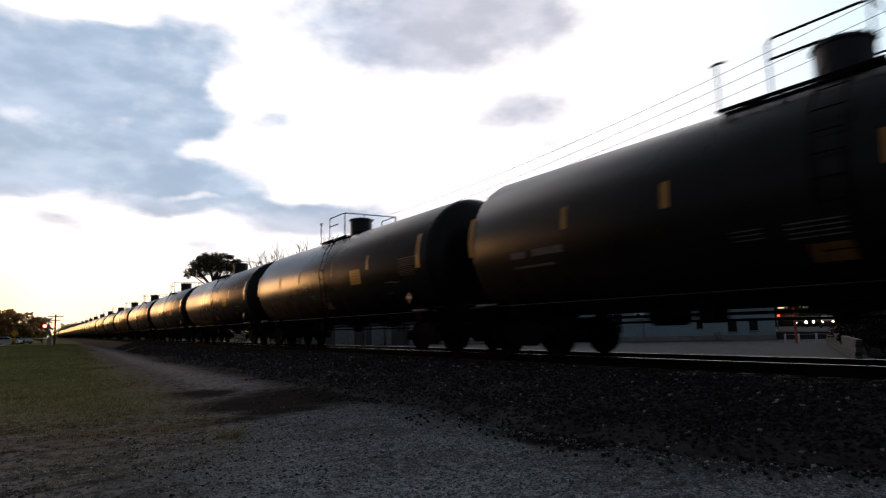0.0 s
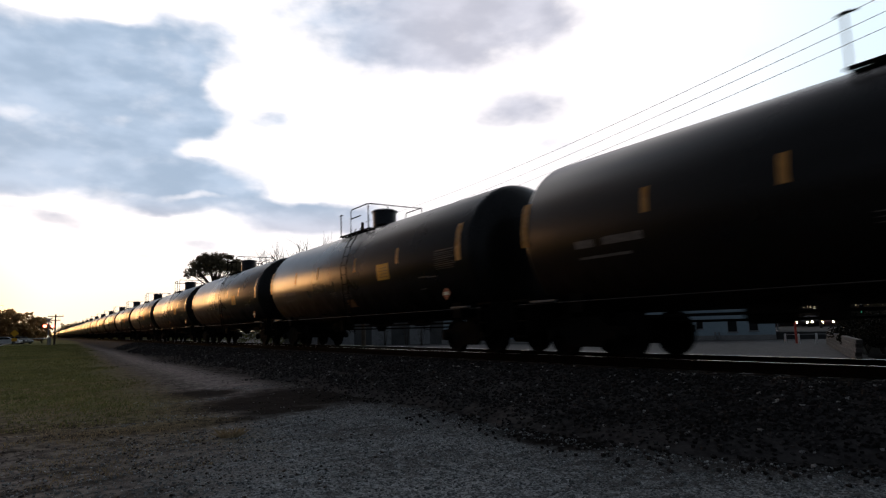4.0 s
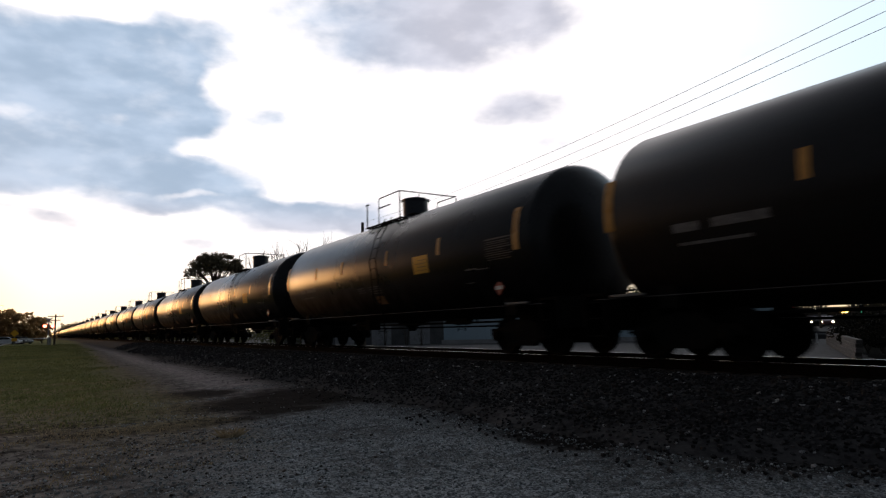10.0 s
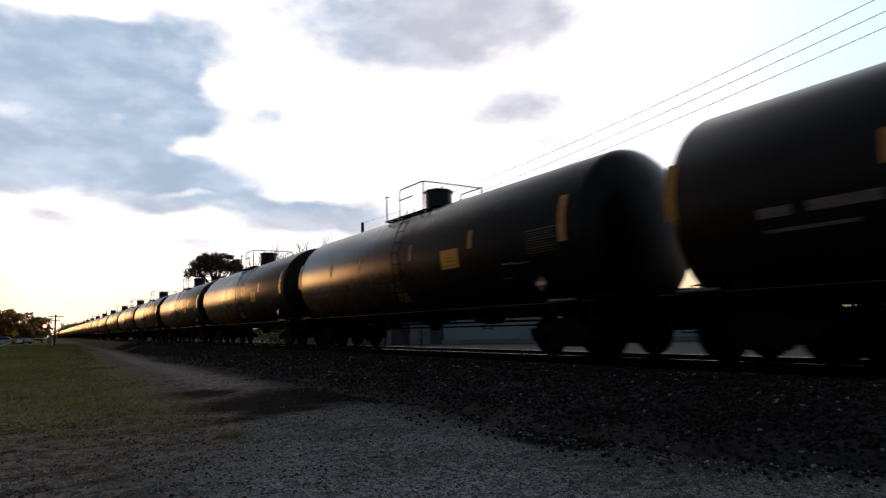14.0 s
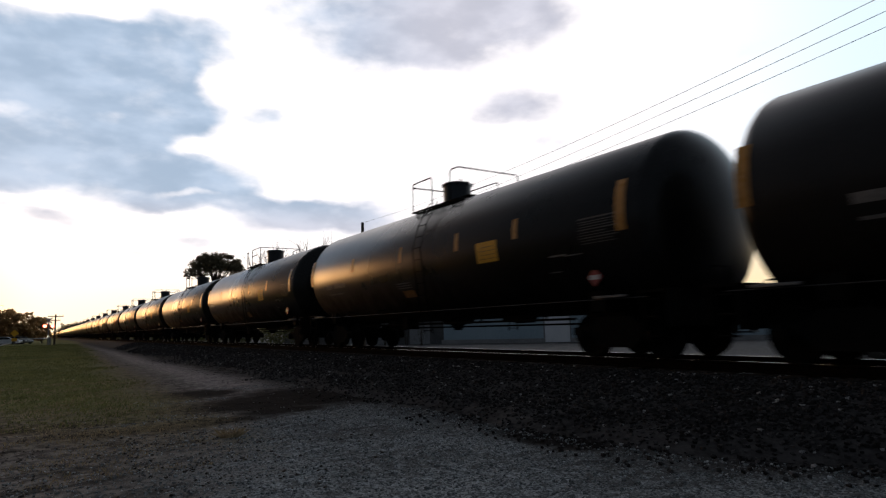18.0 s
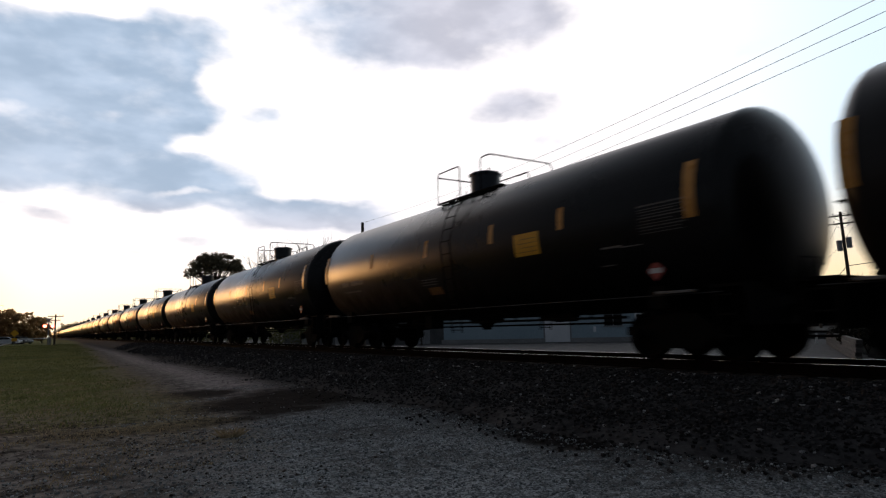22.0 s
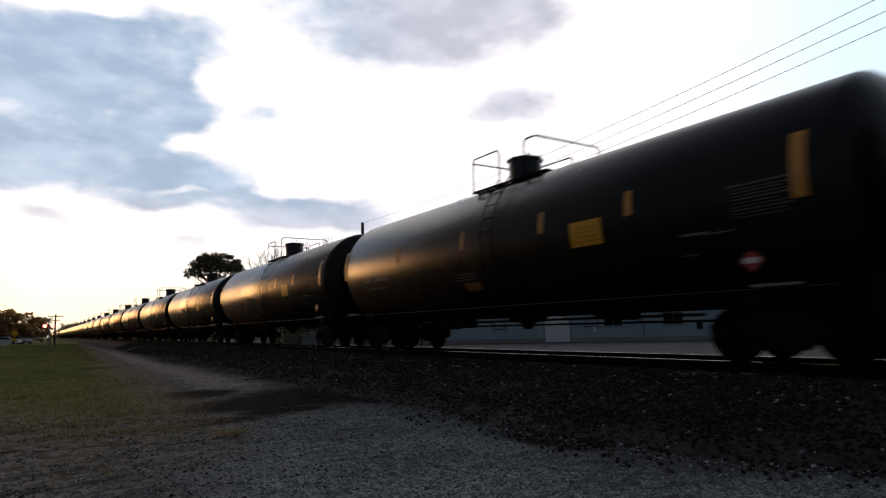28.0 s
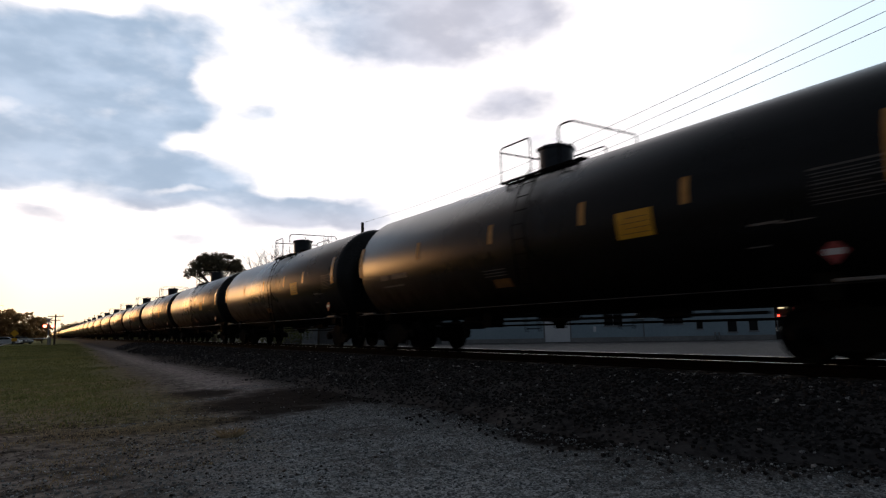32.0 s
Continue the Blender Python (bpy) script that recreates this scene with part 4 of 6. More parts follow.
# cars, from the one that has gone by to the far end of the train
FIRST_Y, NEAR_CARS, ALL_CARS = 22.75, 21, 74
KIND_B = (-1, 0, 1, 2, 5, 6, 7, 8, 10, 18, 21)
train = []
models = {}
for k in range(-2, ALL_CARS):
    kind = "far" if k >= NEAR_CARS else "b" if k in KIND_B else "a" if k < 5 else "c"
    spot = pose(TRACK_X, FIRST_Y + CAR_L * k, RAIL_Z)
    if kind not in models:
        models[kind] = build_tank_car(kind != "far", "c" if kind == "far" else kind)
        models[kind].matrix_basis = spot
        train.append(models[kind])
    else:
        train.append(copy_thing(models[kind], spot))


# ---- workshop beyond the track ----
def build_workshop():
    A, turn, L, H, D = (39.93, 64.71), -57.03, 25.32, 2.75, 10.0
    ob = empty("workshop", pose(A[0], A[1], FAR_Z, 0, 0, turn), "low grey-blue metal workshop with small dark windows", "building")
    ob.scale = (1.5, 1.5, 1.5)
    holes = [  # along, along, low, high
        (9.8, 11.82, 0.02, 2.0, "door"), (14.28, 15.6, 1.12, 2.0, "w"), (18.37, 19.7, 1.14, 2.0, "w"),
        (20.5, 20.95, 0.76, 1.35, "w"), (22.45, 23.06, 0.52, 1.4, "w"), (23.75, 24.32, 0.57, 1.4, "w")]
    # front wall in panels that leave the openings free
    cuts = sorted({0.0, L, *[h[0] for h in holes], *[h[1] for h in holes]})
    for a, b in zip(cuts, cuts[1:]):
        z = 0.32
        for h in [q for q in holes if q[0] <= a + 1e-6 and q[1] >= b - 1e-6]:
            if h[2] > z:
                part("wall_panel", boxed(a, b, 0, 0.15, z, h[2]), M["siding"], ob, "", False)
            z = h[3]
        part("wall_panel", boxed(a, b, 0, 0.15, z, H), M["siding"], ob, "grey-blue ribbed metal siding", False)
    for a, b in ((0, 9.8), (11.82, L)):
        part("plinth", boxed(a, b, -0.03, 0.15, 0, 0.318), M["plinth"], ob, "low concrete plinth", False)
    bm = boxed(0, 0.15, 0.152, D, 0, H)
    part("side_wall", bm, M["siding"], ob, "", False)
    part("side_wall", boxed(L - 0.15, L, 0.152, D, 0, H), M["siding"], ob, "", False)
    part("back_wall", boxed(0.152, L - 0.152, D - 0.15, D, 0, H), M["siding"], ob, "", False)
    bm = bmesh.new()
    v = [bm.verts.new(p) for p in ((-0.4, -0.5, H + 0.003), (L + 0.4, -0.5, H + 0.003), (L + 0.4, D / 2, H + 0.3), (-0.4, D / 2, H + 0.3), (L + 0.4, D + 0.5, H), (-0.4, D + 0.5, H))]
    lo = [bm.verts.new(q.co + Vector((0, 0, 0.12))) for q in v]
    for f in ((0, 1, 2, 3), (3, 2, 4, 5)):
        bm.faces.new([v[i] for i in f])
        bm.faces.new([lo[i] for i in f][::-1])
    for a, b in ((0, 1), (1, 2), (2, 4), (4, 5), (5, 3), (3, 0)):
        bm.faces.new((v[a], v[b], lo[b], lo[a]))
    part("roof", bm, M["roofing"], ob, "shallow weathered metal roof", False)
    rib = finish(boxed(-0.02, 0.02, -0.02, -0.001, 0.34, H - 0.01), "siding_rib", M["siding"], False)
    x = 0.3
    while x < L:
        if not any(h[0] - 0.05 < x < h[1] + 0.05 for h in holes):
            r = new("siding_rib", rib)
            r.parent, r.location = ob, (x, 0, 0)
        x += 0.6
    for a, b, z0, z1, kind in holes:
        if kind == "door":
            door = part("door", boxed(a + 0.05, b - 0.05, 0.05, 0.1, z0, z1 - 0.05), M["door"], ob, "white roller door", False)
            for k in range(7):
                z = z0 + 0.06 + k * 0.265
                part("slat", boxed(a + 0.06, b - 0.06, 0.03, 0.049, z, z + 0.24), M["door"], door, "", False)
            bm = bmesh.new()
            box(bm, a - 0.06, a + 0.05, -0.02, 0.15, z0, z1 + 0.06)
            box(bm, b - 0.05, b + 0.06, -0.02, 0.15, z0, z1 + 0.06)
            part("door_frame", bm, M["metal"], ob, "", False)
        else:
            win = part("window", boxed(a + 0.04, b - 0.04, 0.06, 0.075, z0 + 0.04, z1 - 0.04), M["darkglass"], ob, "dark window pane", False)
            bm = bmesh.new()
            box(bm, a, b, 0.02, 0.1, z0, z0 + 0.04)
            box(bm, a, b, 0.02, 0.1, z1 - 0.04, z1)
            box(bm, a, a + 0.04, 0.02, 0.1, z0 + 0.041, z1 - 0.041)
            box(bm, b - 0.04, b, 0.02, 0.1, z0 + 0.041, z1 - 0.041)
            if b - a > 0.9:
                box(bm, (a + b) / 2 - 0.02, (a + b) / 2 + 0.02, 0.03, 0.09, z0 + 0.042, z1 - 0.042)
            part("window_frame", bm, M["metal"], win, "", False)
            part("window_sill", boxed(a - 0.05, b + 0.05, -0.06, 0.02, z0 - 0.05, z0 - 0.002), M["metal"], win, "", False)
    ac = part("air_conditioner", boxed(16.5, 17.12, -0.36, -0.02, 1.58, 2.02, bevel=0.03), M["door"], ob, "white wall-hung air conditioner")
    bm = lathe(bmesh.new(), [(-0.40, 0.0), (-0.40, 0.15), (-0.365, 0.15)], "y", 16, (16.75, 0, 1.80))
    part("fan_grille", bm, M["darkglass"], ac)
    bm = tube(bmesh.new(), [(17.04, -0.06, 0.02), (17.04, -0.06, H - 0.05)], 0.04, 6)
    part("downspout", bm, M["metal"], ob, "galvanised downspout")
    part("notice_plate", boxed(13.5, 13.7, -0.025, -0.003, 0.72, 1.12), M["door"], ob, "small white notice plate", False)
    for x in (21.6, 21.85):
        part("gas_meter", boxed(x, x + 0.12, -0.2, -0.03, 0.02, 0.55, bevel=0.03), M["metal"], ob, "grey utility riser")


build_workshop()


def build_shed():
    ob = empty("shed", pose(27.5, 78.0, FAR_Z, 0, 0, -48), "long low grey shed beyond the track", "building")
    part("shed_wall", boxed(-1.5, 32, 0, 0.2, 0, 3.2), M["shed"], ob, "plain grey shed wall", False)
    part("shed_side", boxed(-1.5, -1.3, 0.202, 7.8, 0, 3.2), M["shed"], ob, "", False)
    part("shed_side", boxed(31.8, 32, 0.202, 7.8, 0, 3.2), M["shed"], ob, "", False)
    part("shed_back", boxed(-1.5, 32, 7.802, 8, 0, 3.2), M["shed"], ob, "", False)
    part("shed_roof", boxed(-1.8, 32.3, -0.4, 8.4, 3.203, 3.4), M["roofing"], ob, "flat weathered roof", False)
    for k in range(6):
        part("shed_door", boxed(1 + k * 5.0, 3.6 + k * 5.0, -0.04, -0.003, 0.02, 2.5), M["metal"], ob, "grey shed door", False)


build_shed()


# ---- poles and wires ----
def build_pole(spot, height, turn, lean=(0, 0), arms=((0.35, 1.9),), cans=(), label="tall wooden utility pole with crossarms"):
    ob = empty("utility_pole", pose(*spot, lean[0], lean[1], turn), label, "utility pole", "utility poles")
    part("pole", tube(bmesh.new(), [(0, 0, -0.3), (0, 0, height * 0.5), (0, 0, height)], 0.17, 10, 0.11), M["pole"], ob, "round weathered wooden pole")
    for drop, w in arms:
        z = height - drop
        arm = part("crossarm", boxed(-w / 2, w / 2, -0.19, -0.09, z - 0.06, z + 0.06), M["pole"], ob, "wooden crossarm", False)
        for x in (-w / 2 + 0.08, -w / 4, w / 4, w / 2 - 0.08):
            part("insulator", lathe(bmesh.new(), [(z + 0.06, 0.0), (z + 0.06, 0.02), (z + 0.14, 0.025), (z + 0.16, 0.055), (z + 0.22, 0.05), (z + 0.26, 0.0)], "z", 8, (x, -0.14, 0)), M["metal"], arm)
        for s in (-1, 1):
            part("brace", tube(bmesh.new(), [(s * w * 0.3, -0.2, z - 0.02), (0, -0.16, z - 0.5)], 0.015, 4), M["metal"], arm)
    for x, drop in cans:
        z = height - drop
        part("transformer", lathe(bmesh.new(), [(z - 0.45, 0.0), (z - 0.45, 0.2), (z + 0.35, 0.22), (z + 0.38, 0.25), (z + 0.42, 0.2), (z + 0.46, 0.0)], "z", 12, (x, -0.05, 0)), M["metal"], ob, "grey pole-mounted transformer can")
    return ob


build_pole((1.9, 121.0, 0.3), 5.0, 0, (0, 0), ((0.35, 2.2), (1.0, 1.4)), (), "distant utility pole beside the crossing")
pole_a = build_pole((55.2, 23.4, FAR_Z), 10.7, -67, (0, -1.2), ((0.35, 2.1), (1.0, 2.1)), ((-0.34, 2.8), (0.34, 2.6)), "leaning wooden utility pole with two crossarms and transformers")
build_pole((81.4, 38.4, FAR_Z), 9.6, -66, (0, -1.2), ((0.3, 2.6), (1.0, 2.6)), ((-0.38, 2.2), (0.38, 2.1)), "smaller utility pole with two crossarms and transformers")
build_pole((107.5, 53.4, FAR_Z), 8.9, -66, (0, -1.0), ((0.3, 2.6),), (), "distant wooden utility pole with one crossarm")
build_pole((19.8, 41.0, FAR_Z), 10.0, 0, (0, 0), (), (), "plain wooden line pole standing behind the train")
build_pole((20.6, -14.0, FAR_Z), 12.7, 0, (0, 0), ((0.3, 1.3),), (), "wooden line pole near the crossing")


def build_wire(a, b, sag, r=0.012, label="thin dark overhead cable"):
    pts = []
    for i in range(25):
        f = i / 24
        p = Vector(a).lerp(Vector(b), f)
        p.z -= sag * 4 * f * (1 - f)
        pts.append(p)
    ob = part("overhead_cable", tube(bmesh.new(), pts, r, 5), M["wire"], None, label)
    return tagged(ob, category="cable", group="overhead cables")


WIRES = (((20.0, 41.0, 9.55), (20.0, -14.0, 13.78), 1.47), ((20.0, 41.0, 8.53), (20.0, -14.0, 12.79), 0.92), ((20.0, 41.0, 8.05), (20.0, -14.0, 12.31), 0.90))
for w in WIRES:
    build_wire(*w, r=0.010)
for off, z in ((-1.17, 9.9), (0.0, 10.2), (1.17, 9.9)):
    build_wire((55.2 + off * 0.39, 23.4 - off * 0.92, z), (42.0 + off * 0.4, -6.0 - off * 0.9, z + 0.6), 0.4, 0.014)
    build_wire((55.2 + off * 0.39, 23.4 - off * 0.92, z), (81.4 + off * 0.4, 38.4 - off * 0.9, 8.7), 0.5, 0.014)
build_wire((55.2, 23.4, 5.9), (81.4, 38.4, 5.5), 0.6, 0.03)
build_wire((55.2, 23.4, 5.7), (44.0, -4.0, 7.6), 0.4, 0.03)


# ---- trees ----
def leaf_cloud(name, centres, count, size, material, seed, parent):
    """A crown of many small leaf clumps round the given centres (x, y, z, radius)."""
    rng = np.random.default_rng(seed)
    verts, faces = [], []
    for _ in range(count):
        cx, cy, cz, cr = centres[rng.integers(len(centres))]
        d = rng.normal(size=3)
        d /= np.linalg.norm(d)
        p = np.array((cx, cy, cz)) + d * cr * rng.uniform(0.45, 1.05) * np.array((1, 1, 0.8))
        u = rng.normal(size=3)
        u /= np.linalg.norm(u)
        v = np.cross(u, rng.normal(size=3))
        v /= np.linalg.norm(v)
        s = size * rng.uniform(0.5, 1.2)
        o = len(verts)
        for a, b in ((-1, -0.2), (0, -0.55), (1, 0.1), (0.1, 0.6)):
            verts.append(tuple(p + s * (a * u + b * v)))
        faces.append((o, o + 1, o + 2, o + 3))
    ob = new(name, raw(name, verts, faces, material))
    ob.parent = parent
    return ob


def build_tree(spot, height, spread, seed, material, label, clear=0.35, leaf=0.2, count=2500, clumps=26, flat=0.55, group="trees", low=0.5):
    rng = np.random.default_rng(seed)
    ob = empty("tree", pose(*spot), label, "tree", group)
    base = height * clear
    trunk = part("trunk", tube(bmesh.new(), [(0, 0, -0.2), (0.1 * rng.normal(), 0.1 * rng.normal(), base * 0.6), (0.2 * rng.normal(), 0.2 * rng.normal(), base)], 0.028 * height, 9, 0.018 * height), M["bark"], ob)
    centres = []
    for k in range(clumps):
        a = 2.4 * k + rng.uniform(-0.4, 0.4)
        q = math.sqrt((k + 0.5) / clumps)
        r = spread * q * rng.uniform(0.75, 1.05)
        top = height * (1 - flat * 0.42 * q ** 2.2)
        z = base + (top - base) * rng.uniform(low, 0.96)
        cr = spread * rng.uniform(0.20, 0.34)
        centres.append((r * math.cos(a), r * math.sin(a), min(z, top - cr * 0.4), cr))
    for c in centres[::2]:
        bm = tube(bmesh.new(), [(0, 0, base * rng.uniform(0.7, 1.0)), (c[0] * 0.45, c[1] * 0.45, base + (c[2] - base) * 0.45), (c[0], c[1], c[2])], 0.010 * height, 6, 0.003 * height)
        part("limb", bm, M["bark"], trunk)
    leaf_cloud("crown", centres, count, leaf, material, seed + 1, ob)
    return ob


def build_bare_tree(spot, height, seed, label="leafless tree with thin upright twigs", group="trees"):
    rng = np.random.default_rng(seed)
    ob = empty("bare_tree", pose(*spot), label, "tree", group)
    trunk = part("trunk", tube(bmesh.new(), [(0, 0, -0.2), (0.1, 0, height * 0.2), (0.0, 0.1, height * 0.42)], 0.16, 8, 0.10), M["bark"], ob)
    for k in range(16):
        a = k * 2.4
        z0 = height * rng.uniform(0.2, 0.42)
        tip = Vector((math.cos(a) * height * rng.uniform(0.15, 0.36), math.sin(a) * height * rng.uniform(0.15, 0.36), height * rng.uniform(0.75, 1.0)))
        midp = Vector((tip.x * 0.55, tip.y * 0.55, z0 + (tip.z - z0) * 0.45))
        bm = tube(bmesh.new(), [(0, 0, z0), midp, tip], 0.06, 5, 0.012)
        for j in range(34):
            f = rng.uniform(0.3, 1.0)
            p = Vector((0, 0, z0)).lerp(midp, f * 2) if f < 0.5 else midp.lerp(tip, f * 2 - 1)
            d = Vector(rng.normal(size=3)) * 0.5 + Vector((math.cos(a) * 0.4, math.sin(a) * 0.4, 0.9))
            tube(bm, [p, p + d * height * rng.uniform(0.05, 0.13)], 0.026, 3, 0.010)
        part("limb", bm, M["bark"], trunk)
    return ob


def build_dome_tree(spot, height, under, spread, seed, label):
    """A tree with an umbrella crown: forking limbs under a domed canopy with a flat underside."""
    rng = np.random.default_rng(seed)
    ob = empty("tree", pose(*spot), label, "tree", "trees")
    fork = under * 0.72
    trunk = part("trunk", tube(bmesh.new(), [(0, 0, -0.2), (0.12, 0.05, fork * 0.5), (0.0, 0.1, fork)], 0.42, 9, 0.30), M["bark"], ob)
    centres = []
    for k in range(95):
        a, q = 2.4 * k + rng.uniform(-0.3, 0.3), math.sqrt((k + 0.5) / 95)
        top = under + (height - under) * math.sqrt(max(0.0, 1 - (q * 0.95) ** 2.6))
        cr = rng.uniform(0.45, 0.8)
        z = max(top - cr * 0.8, under) - (rng.random() ** 2) * 0.55 * (top - under)
        centres.append((spread * 0.93 * q * math.cos(a), spread * 0.93 * q * math.sin(a), max(z, under), cr))
    for c in centres[::4]:
        bm = tube(bmesh.new(), [(0, 0.1, fork * rng.uniform(0.85, 1.0)), (c[0] * 0.4, c[1] * 0.4, fork + (c[2] - fork) * 0.55), (c[0] * 0.8, c[1] * 0.8, fork + (c[2] - fork) * 0.85), (c[0], c[1], c[2])], 0.13, 6, 0.03)
        part("limb", bm, M["bark"], trunk)
    leaf_cloud("crown", centres, 15000, 0.13, M["canopy"], seed + 1, ob)


build_dome_tree((19.9, 87.8, FAR_Z), 13.25, 9.5, 4.05, 21, "umbrella-crowned tree with a domed dark canopy")
build_bare_tree((25.0, 76.0, FAR_Z), 12.0, 31)
build_bare_tree((27.6, 75.5, FAR_Z), 13.2, 32)
build_bare_tree((29.6, 74.5, FAR_Z), 13.7, 33)
for k, (az, d, h) in enumerate(((63.6, 112, 6.5), (64.6, 116, 7.0), (67.2, 102, 7.0), (67.9, 98, 6.5), (68.7, 100, 7.0))):
    build_bare_tree((d * math.sin(radians(az)), d * math.cos(radians(az)), FAR_Z), h, 140 + k, "small leafless tree beyond the street", "trees beyond the street")
for k, (x, y, h, s) in enumerate(((-13, 150, 7.8, 4.6), (-7.2, 154, 7.7, 3.8), (-4.4, 151, 7.0, 3.2), (-1.9, 153, 6.3, 3.0), (0.1, 158, 5.6, 2.2), (-20, 150, 8.8, 5), (-10, 162, 8.0, 5))):
    build_tree((x, y, 0.3), h, s, 40 + k, M["glare_leaf"], "full rust-brown tree beside the street, leaf colour lightened for sun glare", 0.06, 0.3, 2600, 30, 0.6, "street trees", 0.1)
for k, (x, y, h, s) in enumerate(((19, 262, 7.6, 4.5), (20, 300, 8.6, 5), (19, 350, 9.6, 5), (21, 420, 10.5, 6), (20, 520, 12.0, 7), (22, 650, 13.0, 8), (22, 820, 14.0, 9), (27, 255, 8.2, 5), (18.5, 600, 14.5, 4.5), (19.5, 760, 18.0, 5.5), (18, 500, 12.5, 4.0))):
    build_tree((x, y, FAR_Z), h, s, 60 + k, M["autumn"], "low brown tree in the row past the track", 0.05, 0.4, 1700, 24, 0.6, "trees past the track", 0.1)
for k, (az, d, h, s) in enumerate(((54, 146, 10, 6), (57, 148, 11, 6), (60.5, 152, 6.0, 4), (62.8, 150, 4.6, 3), (69.5, 140, 6, 4), (72, 150, 11, 6), (76, 130, 10, 6), (50, 145, 10, 6))):
    build_tree((d * math.sin(radians(az)), d * math.cos(radians(az)), FAR_Z), h, s, 90 + k, M["leaf"], "dark full tree behind the street", 0.05, 0.35, 2200, 26, 0.5, "trees behind the street", 0.05)
# added trees that block the bright view through the gaps between cars
for k, (az, d, h, s) in enumerate(((33, 104, 6.5, 4), (35.5, 108, 7.2, 4.5), (38, 102, 6.6, 4.2), (40.5, 106, 7.0, 4.5), (43, 104, 6.8, 4.2), (45.5, 108, 7.0, 4.5), (48, 106, 6.8, 4.2))):
    build_tree((d * math.sin(radians(az)), d * math.cos(radians(az)), FAR_Z), h, s, 120 + k, M["leaf"], "low dark tree added behind the workshop to fill bright gaps", 0.05, 0.35, 1800, 24, 0.4, "trees behind the workshop", 0.05)
build_tree((54.2, 20.4, FAR_Z), 6.5, 1.5, 71, M["leaf"], "small dark tree beside the street", 0.25, 0.12, 1500, 16, 0.4)


def build_far_woods():
    rng = np.random.default_rng(8)
    centres = []
    for k in range(420):
        a = rng.uniform(0, 2 * math.pi)
        d = rng.uniform(420, 520)
        if 63.0 < math.degrees(a) < 69.5:
            continue
        centres.append((d * math.sin(a), d * math.cos(a), rng.uniform(2.0, 5.5), rng.uniform(5, 8)))
    ob = leaf_cloud("far_woods", centres, 26000, 1.3, M["autumn"], 9, None)
    tagged(ob, "hazy band of distant bare and brown woods", "woods", kind="stuff")


build_far_woods()


